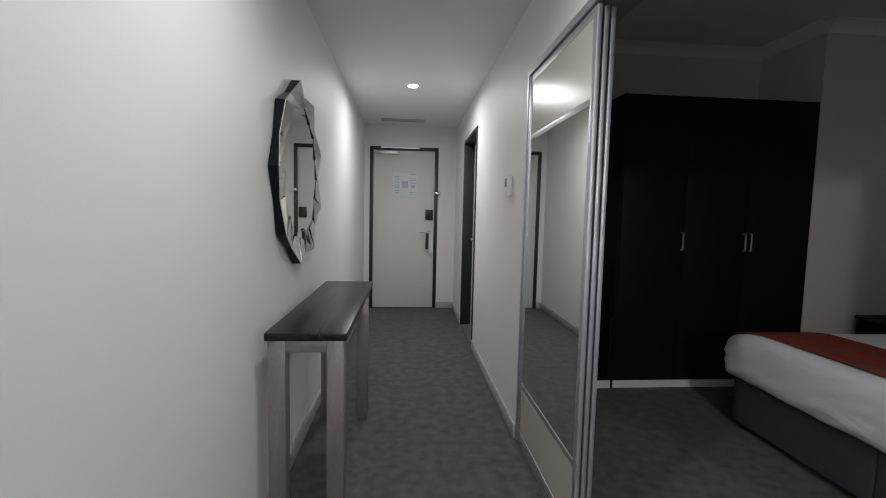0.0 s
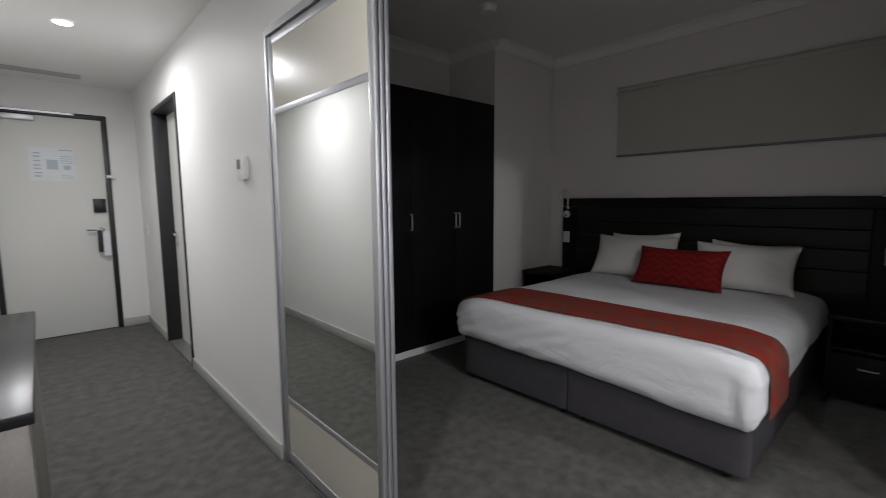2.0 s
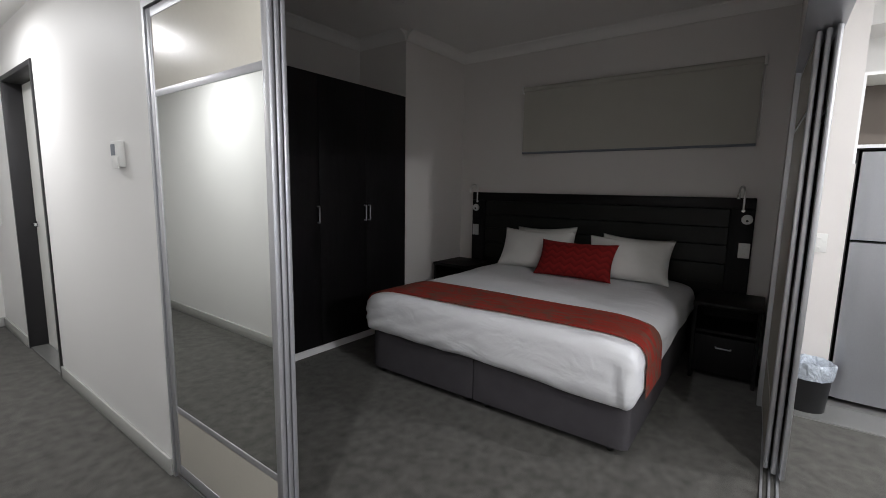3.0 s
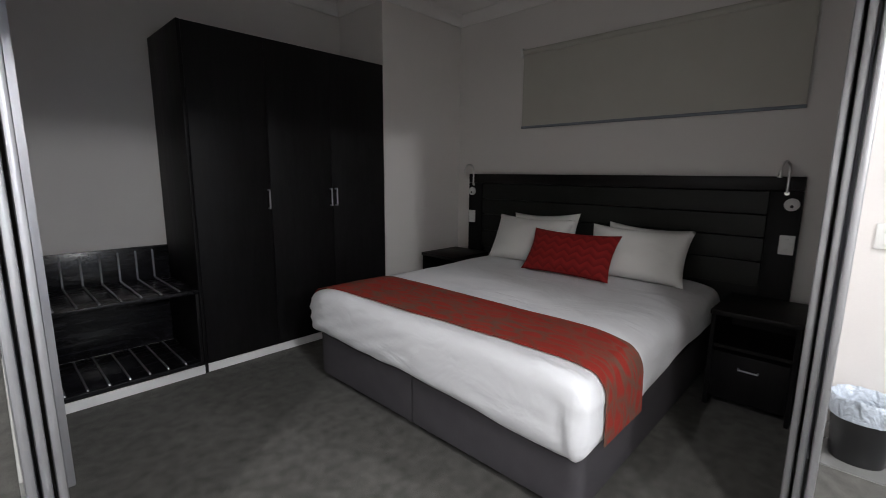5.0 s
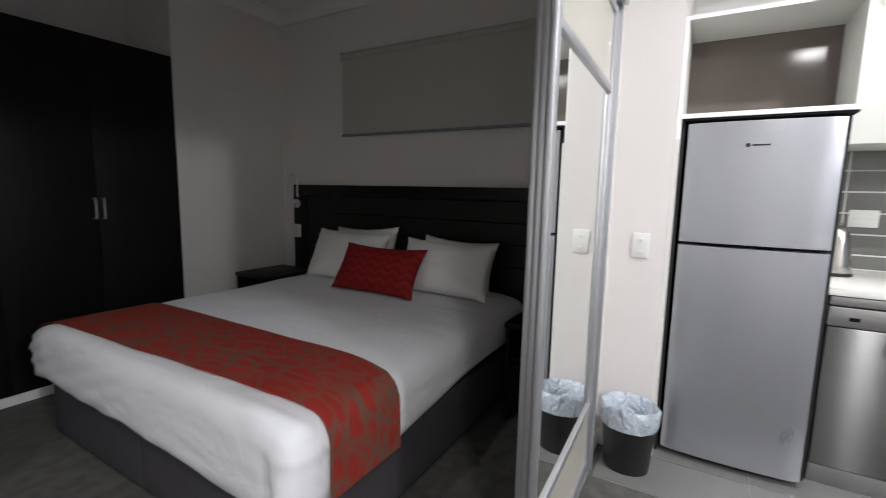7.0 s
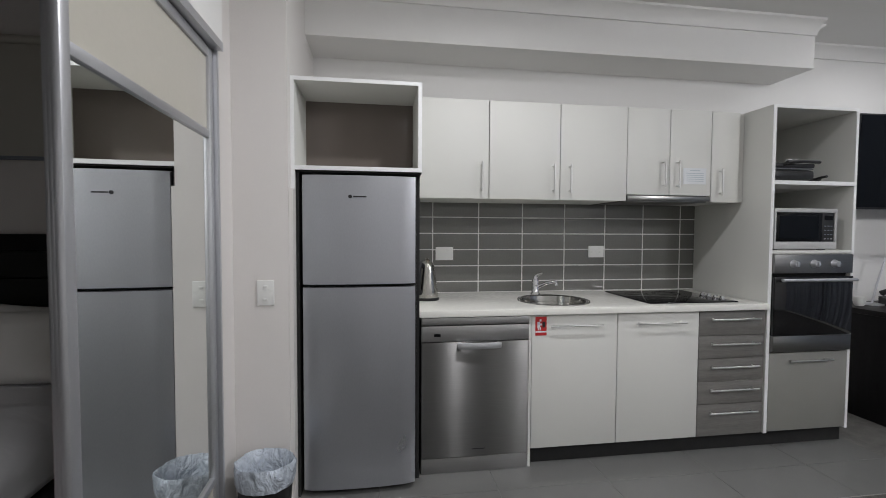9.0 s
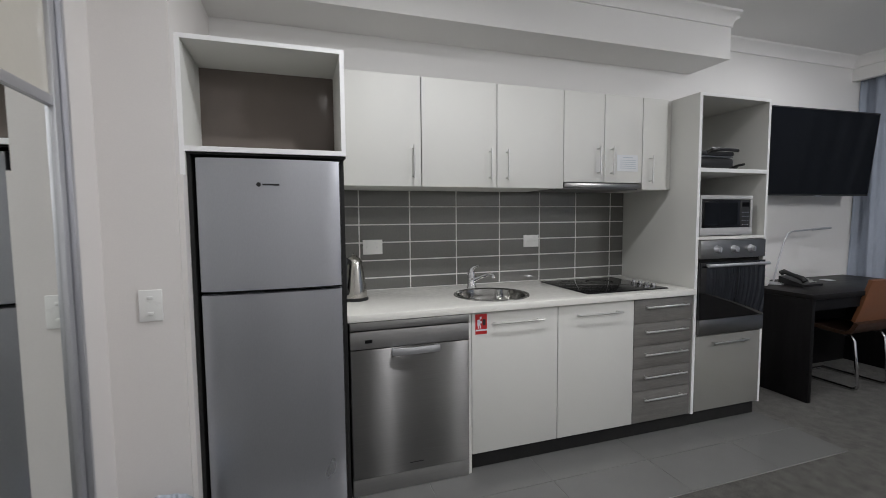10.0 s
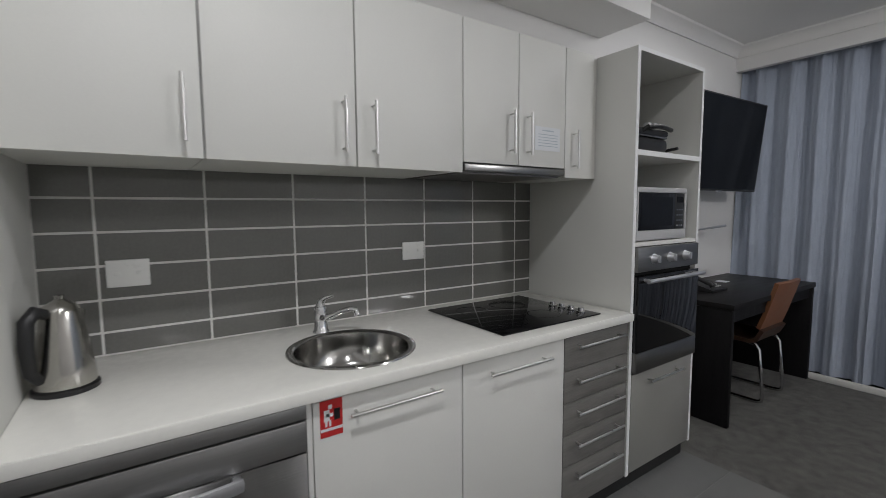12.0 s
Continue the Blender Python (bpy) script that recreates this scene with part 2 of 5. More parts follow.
LAM_EDGE = surf("white_edge_strip", (0.86, 0.86, 0.86), 0.4, var=0.02, scale=5, fine=100, bump=0.02)
WOODGREY = surf("grey_wood_laminate", (0.165, 0.158, 0.148), 0.42, var=0.22, scale=6, fine=40, bump=0.06, stretch=(2, 0.5, 8))
TAUPE = surf("taupe_laminate", (0.25, 0.246, 0.228), 0.4, var=0.04, scale=3, fine=150, bump=0.03)
BENCH = surf("white_stone_benchtop", (0.87, 0.86, 0.81), 0.2, var=0.03, scale=30, fine=400, bump=0.0)
SINKSTEEL = surf("polished_sink_steel", (0.40, 0.395, 0.38), 0.14, var=0.1, scale=10, fine=200, bump=0.02, metal=1.0)
BLACKGLASS = plain("black_glass", (0.006, 0.006, 0.007), 0.06)
BLACKGLASS.node_tree.nodes["Principled BSDF"].inputs["Specular IOR Level"].default_value = 0.22
OVENGLASS = plain("oven_door_glass", (0.006, 0.006, 0.007), 0.04)
BLACK = surf("black_plastic", (0.012, 0.012, 0.013), 0.4, var=0.1, scale=20, fine=300, bump=0.05)
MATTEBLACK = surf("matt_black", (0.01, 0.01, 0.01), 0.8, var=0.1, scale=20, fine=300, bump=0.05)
WHITEPLASTIC = surf("white_plastic", (0.78, 0.78, 0.76), 0.3, var=0.01, scale=20, fine=200, bump=0.0)
NICHEBACK = surf("brown_niche_back", (0.17, 0.145, 0.13), 0.09, var=0.05, scale=3, fine=150, bump=0.0, spec=0.2)
SCREEN = plain("dark_screen", (0.006, 0.007, 0.009), 0.14)
SCREEN.node_tree.nodes["Principled BSDF"].inputs["Specular IOR Level"].default_value = 0.14
CURTAIN = creased(surf("grey_blue_curtain", (0.36, 0.40, 0.475), 0.85, var=0.06, scale=10, fine=500, bump=0.2, spec=0.15, sheen=0.2), 9.0, 0.02, (2.5, 1, 0.25))
BLIND = surf("beige_blind_fabric", (0.50, 0.49, 0.44), 0.85, var=0.03, scale=6, fine=500, bump=0.15, spec=0.2)
TAN = surf("tan_leather", (0.21, 0.085, 0.038), 0.45, var=0.15, scale=10, fine=200, bump=0.15)
PAPER = surf("printed_paper", (0.72, 0.74, 0.76), 0.6, var=0.03, scale=8, fine=200, bump=0.0)
INK = plain("grey_print", (0.20, 0.22, 0.25), 0.6)
FAINT = plain("faint_print", (0.45, 0.50, 0.55), 0.6)
RED = plain("red_print", (0.50, 0.02, 0.02), 0.5)
LINER = creased(surf("clear_bin_liner", (0.50, 0.55, 0.62), 0.25, var=0.2, scale=18, fine=80, bump=0.5), 22.0, 0.03, (1, 1, 0.6))
GLOW = plain("lamp_glass", (1.0, 0.96, 0.9), 0.4, glow=24.0)

# ---- structure ----
WX, EX, HX, NY = -0.40, 4.484, 0.803, 6.03
fixed("floor", CARPET, "dark grey mottled cut-pile carpet through hall and bedroom", "floor", (-0.6, 4.9, -5.9, 6.3, -0.06, 0.0))
fixed("wall_west", PAINT, "plain off-white painted hall and living room wall", "wall", (WX - 0.12, WX, -5.9, 6.15, 0, 2.86))
fixed("wall_north", PAINT, "off-white painted end wall round the entry door", "wall",
      (WX, -0.328, NY, NY + 0.12, 0, 2.86), (0.566, HX, NY, NY + 0.12, 0, 2.86), (-0.328, 0.566, NY, NY + 0.12, 2.133, 2.86))
fixed("wall_hall_east", PAINT, "off-white painted hall wall with a bathroom doorway", "wall",
      (HX, HX + 0.10, 2.535, 4.235, 0, 2.86), (HX, HX + 0.10, 5.14, 6.15, 0, 2.86), (HX, HX + 0.10, 4.235, 5.14, 2.09, 2.86))
fixed("wall_over_west_sliders", PAINT, "painted wall above the hall side sliding doors", "wall", (HX, HX + 0.15, 0.275, 2.535, 2.05, 2.86))
fixed("wall_over_south_sliders", PAINT, "painted wall above the living side sliding doors", "wall", (HX + 0.15, 3.36, 0.275, 0.405, 2.05, 2.86))
fixed("wall_bedroom_north", WARMPAINT, "off-white bedroom wall behind the wardrobe", "wall", (HX + 0.10, 3.205, 3.86, 3.96, 0, 2.86))
fixed("wall_bedroom_chase", WARMPAINT, "boxed-out off-white wall beside the wardrobe", "wall", (3.205, 4.15, 3.25, 3.96, 0, 2.86))
fixed("wall_bedroom_east", WARMPAINT, "off-white bedroom wall behind the bed head", "wall", (4.15, 4.28, 0.405, 3.96, 0, 2.86))
fixed("wall_beside_fridge", WARMPAINT, "off-white wall end between bedroom and fridge", "wall", (3.36, 3.629, 0.33, 0.405, 0, 2.86), (3.629, EX, 0.085, 0.405, 0, 2.86))
fixed("wall_kitchen", PAINT, "off-white painted kitchen and living room wall", "wall", (EX, EX + 0.12, -5.9, 0.405, 0, 2.86))
fixed("wall_south", PAINT, "off-white painted wall behind the curtains", "wall", (WX, EX, -5.87, -5.75, 0, 2.86))
fixed("ceiling", CEIL, "flat white painted ceiling of bedroom and living room", "ceiling", (HX + 0.15, 4.9, 0.3, 3.96, ROOM_Z, ROOM_Z + 0.1), (-0.52, 4.9, -5.9, 0.3, ROOM_Z, ROOM_Z + 0.1))
fixed("ceiling_hall", CEIL, "lower flat white painted ceiling of the hall", "ceiling", (WX, HX, 0.3, NY, HALL_Z, HALL_Z + 0.06), (WX, HX, 0.28, 0.3, HALL_Z, ROOM_Z))
fixed("bulkhead", PAINT, "boxed white bulkhead over the kitchen cupboards", "bulkhead", (4.148, EX, -3.259, 0.085, 2.438, ROOM_Z))
fixed("curtain_pelmet", PAINT, "white ceiling drop that hides the curtain track", "pelmet", (WX, EX, -5.22, -5.16, 2.545, ROOM_Z))


def cornice(name, points, inward, label):
    """A small cove along the top of a wall; inward says where the room lies."""
    bm = bmesh.new()
    prof = [(0.0, -0.085), (0.012, -0.085), (0.018, -0.06), (0.035, -0.035), (0.06, -0.018), (0.078, -0.012), (0.085, 0.0), (0.0, 0.0)]
    for (x0, y0), (x1, y1), (ix, iy) in zip(points, points[1:], inward):
        rows = [[bm.verts.new((x + ix * u, y + iy * u, ROOM_Z - 0.001 + w)) for u, w in prof] for x, y in ((x0, y0), (x1, y1))]
        for k in range(len(prof)):
            j = (k + 1) % len(prof)
            bm.faces.new((rows[0][k], rows[0][j], rows[1][j], rows[1][k]))
        for row in rows:
            bm.faces.new(row)
    return tagged(part(name, bm, CEIL, smooth=30), label, "cornice", kind="structure")


cornice("trim_bedroom_cornice", [(HX + 0.15, 3.859), (3.204, 3.859), (3.204, 3.249), (4.149, 3.249), (4.149, 0.406)], [(0, -1), (-1, 0), (0, -1), (-1, 0)], "white plaster cove cornice round the bedroom ceiling")
cornice("trim_kitchen_cornice", [(4.147, 0.08), (4.147, -3.26), (4.483, -3.26), (4.483, -5.16), (WX, -5.159)], [(-1, 0), (0, -1), (-1, 0), (0, 1)], "white plaster cove cornice over kitchen and living room")

# skirting boards
fixed("baseboard_hall_west", SKIRT, "low grey painted skirting along the hall", "skirting", (WX, WX + 0.014, -5.2, NY, 0, 0.085), r=0.004)
fixed("baseboard_hall_north", SKIRT, "low grey painted skirting beside the entry door", "skirting", (WX + 0.014, -0.33, NY - 0.014, NY, 0, 0.085), (0.568, HX - 0.014, NY - 0.014, NY, 0, 0.085), r=0.004)
fixed("baseboard_hall_east", SKIRT, "low grey painted skirting below the hall wall", "skirting", (HX - 0.014, HX, 2.54, 4.225, 0, 0.085), (HX - 0.014, HX, 5.15, NY, 0, 0.085), r=0.004)
fixed("baseboard_bedroom", SKIRT, "low grey painted skirting in the bedroom", "skirting", (3.21, 4.14, 3.236, 3.25, 0, 0.085), (0.91, 3.2, 3.846, 3.86, 0, 0.085), r=0.004)
fixed("baseboard_fridge_wall", GLOSSPAINT, "low white skirting beside the fridge", "skirting", (3.615, 3.629, 0.09, 0.316, 0, 0.085), (3.362, 3.629, 0.316, 0.33, 0, 0.085), r=0.004)

# kitchen floor: large polished tiles in a shallow bed of grout
TX0, TX1, TY0, TY1 = 3.335, EX, -3.27, 0.285
kitchen_floor = fixed("floor_kitchen", GROUT, "polished grey porcelain tile floor along the kitchen", "floor", (TX0, TX1, TY0, TY1, 0.0, 0.004))

# ---- doors and hall ----
def lever(parent, x, y, z, sx, along):
    """A lever handle on a round rose; sx is the side it stands out on, along the way its lever points."""
    bm = bmesh.new()
    ax, ay = along
    tube(bm, [(x, y, z), (x + sx[0] * 0.012, y + sx[1] * 0.012, z)], 0.026, 20)
    tube(bm, [(x, y, z), (x + sx[0] * 0.05, y + sx[1] * 0.05, z), (x + sx[0] * 0.056 + ax * 0.02, y + sx[1] * 0.056 + ay * 0.02, z), (x + sx[0] * 0.056 + ax * 0.12, y + sx[1] * 0.056 + ay * 0.12, z)], 0.009, 10)
    return part("door_handle", bm, CHROME, parent, "polished chrome lever handle", 40)


entry = thing("door_entry", (0.12, NY, 0), "closed white entry door in a dark frame with notices", "door", kind="structure")
D0, D1, DT = -0.328, 0.566, 2.133
block("door_frame", DARKFRAME, entry, (D0, D0 + 0.042, NY - 0.012, NY + 0.10, 0, DT), (D1 - 0.042, D1, NY - 0.012, NY + 0.10, 0, DT), (D0 + 0.042, D1 - 0.042, NY - 0.012, NY + 0.10, DT - 0.042, DT), r=0.003, label="charcoal steel door frame")
block("door_leaf", LAMINATE, entry, (D0 + 0.045, D1 - 0.045, NY + 0.006, NY + 0.05, 0.008, DT - 0.045), r=0.002, label="plain white door leaf")
block("door_closer", ALU, entry, (D0 + 0.10, D0 + 0.36, NY - 0.034, NY + 0.004, DT - 0.10, DT - 0.05), r=0.006, label="silver door closer")
block("door_closer_arm", ALU, entry, (D0 + 0.14, D1 - 0.25, NY - 0.022, NY - 0.013, DT - 0.022, DT - 0.004), label="silver closer arm")
lever(entry, 0.455, NY + 0.006, 1.02, (0, -1), (-1, 0))
block("lock_box", BLACK, entry, (0.405, 0.505, NY - 0.022, NY + 0.006, 1.19, 1.325), r=0.006, label="black electronic lock housing")
block("door_chain", CHROME, entry, (0.525, 0.60, NY - 0.03, NY - 0.013, 1.52, 1.56), r=0.006, label="chrome security latch")
notice = block("notice", PAPER, entry, (-0.03, 0.295, NY + 0.001, NY + 0.006, 1.49, 1.80), label="printed evacuation notice in a clear sleeve")
block("notice_print", FAINT, notice, *[(0.0, 0.05, NY - 0.0005, NY + 0.001, z, z + 0.012) for z in (1.53, 1.56, 1.60, 1.63, 1.67, 1.71, 1.74)],
      (0.09, 0.17, NY - 0.0005, NY + 0.001, 1.60, 1.69), (0.185, 0.28, NY - 0.0005, NY + 0.001, 1.775, 1.787), (0.21, 0.26, NY - 0.0005, NY + 0.001, 1.60, 1.64),
      *[(0.19, 0.28, NY - 0.0005, NY + 0.001, z, z + 0.006) for z in (1.52, 1.54, 1.66, 1.68, 1.70, 1.72)], label="grey printed lines and plan")
hanger = thing("door_hanger", (0.46, NY - 0.05, 0.75), "black and white cardboard hanger on the door handle", "door sign")
block("card", BLACK, hanger, (0.412, 0.452, NY - 0.066, NY - 0.064, 0.80, 1.01), label="black card")
block("card_white", PAPER, hanger, (0.456, 0.51, NY - 0.062, NY - 0.060, 0.76, 1.0), label="white card")

side = thing("door_bathroom", (HX, 4.69, 0), "closed pale bathroom door set deep in a dark frame", "door", kind="structure")
S0, S1, ST = 4.235, 5.14, 2.09
block("door_frame", DARKFRAME, side, (HX - 0.01, HX + 0.15, S0, S0 + 0.035, 0, ST), (HX - 0.01, HX + 0.15, S1 - 0.035, S1, 0, ST), (HX - 0.01, HX + 0.15, S0 + 0.035, S1 - 0.035, ST - 0.035, ST), r=0.003, label="charcoal door frame")
bm = bmesh.new()
box(bm, 0, 0.038, -0.83, 0, 0.012, ST - 0.04, r=0.002)
leaf = part("door_leaf", bm, LAMINATE, None, "plain white door leaf")
leaf.parent = side
leaf.location = (0.105, S1 - 0.04 - 4.69, 0)
bm = bmesh.new()
for s in (-1, 1):
    tube(bm, [(0.019, -0.07, 1.0), (0.019 + s * 0.055, -0.07, 1.0), (0.019 + s * 0.06, -0.09, 1.0), (0.019 + s * 0.06, -0.19, 1.0)], 0.009, 10)
    tube(bm, [(0.019, -0.07, 1.0), (0.019 + s * 0.03, -0.07, 1.0)], 0.026, 18)
hd = part("door_handle", bm, CHROME, None, "chrome lever handle", 40)
hd.parent = leaf
block("threshold", FLOORTILE, side, (HX - 0.005, HX + 0.145, S0 + 0.035, S1 - 0.035, 0, 0.012), label="pale tiled threshold")


def downlight(x, y, z):
    ob = thing("downlight", (x, y, z), "small round recessed ceiling downlight, lit", "downlight", "downlights")
    bm = bmesh.new()
    lathe(bm, [(0.045, z - 0.003), (0.058, z - 0.008), (0.062, z - 0.001)], x, y, 32, caps=(False, False))
    part("rim", bm, WHITEPLASTIC, ob, "white rim", 40)
    bm = bmesh.new()
    lathe(bm, [(0.001, z - 0.012), (0.035, z - 0.010), (0.044, z - 0.006)], x, y, 32)
    part("lens", bm, GLOW, ob, "glowing frosted lens", 40)


downlight(0.2, 4.2, HALL_Z)
downlight(0.2, 1.21, HALL_Z)
downlight(2.9, -0.95, ROOM_Z)
downlight(3.62, -4.0, ROOM_Z)
# The second fitting, at y -3.6, is added to go with the fill.
for oyster_x, oyster_y in ((0.93, -0.85), (0.95, -3.6)):
    oyster = thing("ceiling_light", (oyster_x, oyster_y, ROOM_Z), "round flush white glass ceiling light, lit; the back one added", "ceiling light", "ceiling lights")
    bm = bmesh.new()
    lathe(bm, [(0.001, ROOM_Z - 0.055), (0.08, ROOM_Z - 0.052), (0.125, ROOM_Z - 0.04), (0.14, ROOM_Z - 0.02), (0.14, ROOM_Z - 0.012)], oyster_x, oyster_y, 40)
    part("shade", bm, GLOW, oyster, "glowing white glass shade", 40)
    bm = bmesh.new()
    lathe(bm, [(0.155, ROOM_Z - 0.014), (0.155, ROOM_Z - 0.001)], oyster_x, oyster_y, 40)
    part("base", bm, WHITEPLASTIC, oyster, "white base ring", 40)

vent = thing("ceiling_vent", (0.1, 5.68, HALL_Z), "narrow grey slotted ceiling air grille", "air vent")
block("frame", SKIRT, vent, (-0.17, 0.37, 5.62, 5.63, HALL_Z - 0.012, HALL_Z), (-0.17, 0.37, 5.73, 5.74, HALL_Z - 0.012, HALL_Z), (-0.17, -0.16, 5.63, 5.73, HALL_Z - 0.012, HALL_Z), (0.36, 0.37, 5.63, 5.73, HALL_Z - 0.012, HALL_Z))
for k in range(5):
    block("slat", SKIRT, vent, (-0.16, 0.36, 5.635 + k * 0.02, 5.643 + k * 0.02, HALL_Z - 0.01, HALL_Z))


def plate(name, label, category, face, a0, a1, z0, z1, axis, out, rockers=2):
    """A switch or socket plate on a wall. axis 'x': the wall faces along x, and a runs along y."""
    mid = (a0 + a1) / 2
    ob = thing(name, (face, mid, z0) if axis == "x" else (mid, face, z0), label, category)

    def bx(u0, u1, w0, w1, d0, d1):
        lo, hi = sorted((face + out * d0, face + out * d1))
        return (lo, hi, u0, u1, w0, w1) if axis == "x" else (u0, u1, lo, hi, w0, w1)
    block("plate", WHITEPLASTIC, ob, bx(a0, a1, z0, z1, 0, 0.009), r=0.003)
    tall = z1 - z0 > a1 - a0
    for k in range(rockers):
        f = (k + 0.5) / rockers
        ca, cz = (mid, z0 + (z1 - z0) * f) if tall else (a0 + (a1 - a0) * f, (z0 + z1) / 2)
        block("rocker", WHITEPLASTIC, ob, bx(ca - 0.009, ca + 0.009, cz - 0.006, cz + 0.006, 0.008, 0.013), r=0.0015)
    return ob


plate("light_switch", "white plastic wall switch plate by the entry door", "light switch", HX, 5.72, 5.79, 0.95, 1.06, "x", -1)
thermo = thing("thermostat", (HX, 2.865, 1.4), "white plastic wall thermostat with a small grey display", "thermostat")
block("body", WHITEPLASTIC, thermo, (HX - 0.028, HX, 2.815, 2.915, 1.40, 1.517), r=0.006)
block("display", INK, thermo, (HX - 0.030, HX - 0.027, 2.855, 2.902, 1.452, 1.502), label="grey liquid crystal display")
block("flap", WHITEPLASTIC, thermo, (HX - 0.034, HX - 0.027, 2.818, 2.885, 1.392, 1.445), r=0.003, label="white flap")

# console table
CX0, CX1, CY0, CY1, CZ = -0.350, -0.050, 1.770, 3.02, 0.826
console = thing("console_table", (-0.23, 2.4, 0), "narrow console table with dark top and silver champagne legs", "console table")
TABLETOP = surf("near_black_tabletop", (0.012, 0.011, 0.012), 0.3, var=0.5, scale=4, fine=50, bump=0.10, stretch=(8, 0.5, 6), spec=0.3)
CHAMP = surf("champagne_silver_leaf", (0.27, 0.25, 0.235), 0.38, var=0.15, scale=8, fine=120, bump=0.06, metal=0.6, stretch=(2, 2, 0.5))
block("tabletop", TABLETOP, console, (CX0, CX1, CY0, CY1, CZ - 0.03, CZ), r=0.004, label="dark-stained woodgrain top")
block("apron", CHAMP, console, (CX0 + 0.02, CX1 - 0.02, CY0 + 0.012, CY0 + 0.035, CZ - 0.075, CZ - 0.03), (CX0 + 0.02, CX1 - 0.02, 2.82, 2.845, CZ - 0.075, CZ - 0.03), (CX0 + 0.02, CX0 + 0.045, CY0 + 0.03, 2.85, CZ - 0.075, CZ - 0.03), (CX1 - 0.045, CX1 - 0.02, CY0 + 0.03, 2.85, CZ - 0.075, CZ - 0.03), r=0.003, label="champagne silver rail")
for x in (CX0 + 0.01, CX1 - 0.075):
    for y in (CY0 + 0.008, 2.80):
        block("leg", CHAMP, console, (x, x + 0.065, y, y + 0.065, 0, CZ - 0.03), r=0.004, label="square champagne silver leg")

# sunburst mirror
MY, MZ = 2.44, 1.455
burst = thing("wall_mirror", (WX, MY, MZ), "large sunburst mirror with angled mirrored petals, hung on the hall wall", "mirror")
N = 18
bm = bmesh.new()
lathe(bm, [(0.001, 0.0), (0.36, 0.0), (0.36, 0.02), (0.001, 0.02)], 0, 0, 48)
bmesh.ops.transform(bm, matrix=Matrix.Translation((WX, MY, MZ)) @ Matrix.Rotation(radians(90), 4, "Y"), verts=bm.verts[:])
part("backing", bm, BLACK, burst, "black backing", 40)
bm = bmesh.new()
ring = [bm.verts.new((WX + 0.034, MY + 0.335 * math.cos(2 * math.pi * k / 48), MZ + 0.335 * math.sin(2 * math.pi * k / 48))) for k in range(48)]
bm.faces.new(ring)
geo = bmesh.ops.extrude_face_region(bm, geom=bm.faces[:])
bmesh.ops.translate(bm, verts=[v for v in geo["geom"] if isinstance(v, bmesh.types.BMVert)], vec=(-0.012, 0, 0))
part("mirror_glass", bm, MIRROR, burst, "round central mirror glass")
EDGE = [(0.406, 0.034, 0.345), (0.448, 0.050, 0.318)]
for k in range(N):
    (r0, h0, i0), (r1, h1, i1) = EDGE[k % 2], EDGE[(k + 1) % 2]
    a0, a1 = 2 * math.pi * k / N, 2 * math.pi * (k + 1) / N  # a flat edge stands at the top
    pts = [(i0, a0, 0.042), (r0, a0, h0), (r1, a1, h1), (i1, a1, 0.036)]
    for nm, mt, lb in (("petal_body", SCREEN, "glossy black petal side"), ("petal", MIRROR_WARM, "slanted mirror petal")):
        bm = bmesh.new()
        top = -0.004 if nm == "petal_body" else 0.0
        front = [bm.verts.new((WX + w + top, MY + q * math.cos(a), MZ + q * math.sin(a))) for q, a, w in pts]
        back = [bm.verts.new((WX + (0.004 if nm == "petal_body" else w - 0.0035), MY + q * math.cos(a), MZ + q * math.sin(a))) for q, a, w in pts]
        bm.faces.new(front)
        bm.faces.new(back[::-1])
        for i in range(4):
            j = (i + 1) % 4
            bm.faces.new((front[i], back[i], back[j], front[j]))
        part(nm, bm, mt, burst, lb if k == 0 else "")


# ---- sliding doors ----
def slider(name, label, along, a0, a1, d0, thick, face):
    """A framed sliding leaf, beige glass above and below a mirror. along 'y': a0..a1 run along y, d0 is its near face in x."""
    mid = (a0 + a1) / 2
    dm = d0 + thick / 2
    ob = thing(name, (dm, mid, 0.02) if along == "y" else (mid, dm, 0.02), label, "sliding door", "bedroom sliding doors")

    def bx(u0, u1, z0, z1, e0, e1):
        return (d0 + e0, d0 + e1, u0, u1, z0, z1) if along == "y" else (u0, u1, d0 + e0, d0 + e1, z0, z1)
    lo, hi, st = 0.022, 2.012, 0.036
    block("stile", ALU, ob, bx(a0, a0 + st, lo, hi, 0, thick), r=0.007, label="satin aluminium stile")
    block("stile", ALU, ob, bx(a1 - st, a1, lo, hi, 0, thick), r=0.007, label="satin aluminium stile")
    q = 0.004
    for nm, z0, z1 in (("bottom_rail", lo, lo + 0.05), ("rail", 0.325, 0.352), ("rail", 1.672, 1.70), ("top_rail", hi - 0.035, hi)):
        block(nm, ALU, ob, bx(a0 + st, a1 - st, z0, z1, q, thick - q), r=0.002)
    g0, g1 = (thick / 2 - 0.004, thick / 2 + 0.004) if along == "y" else (thick - 0.007, thick - 0.001)
    block("lower_panel", BEIGEGLASS, ob, bx(a0 + st, a1 - st, lo + 0.05, 0.325, g0, g1), label="beige painted glass panel")
    block("upper_panel", BEIGEGLASS, ob, bx(a0 + st, a1 - st, 1.70, hi - 0.035, g0, g1), label="beige painted glass panel")
    block("mirror_panel", MIRROR if face else BEIGEGLASS, ob, bx(a0 + st, a1 - st, 0.352, 1.672, g0, g1), label="clear mirror panel" if face else "beige painted glass panel")
    return ob


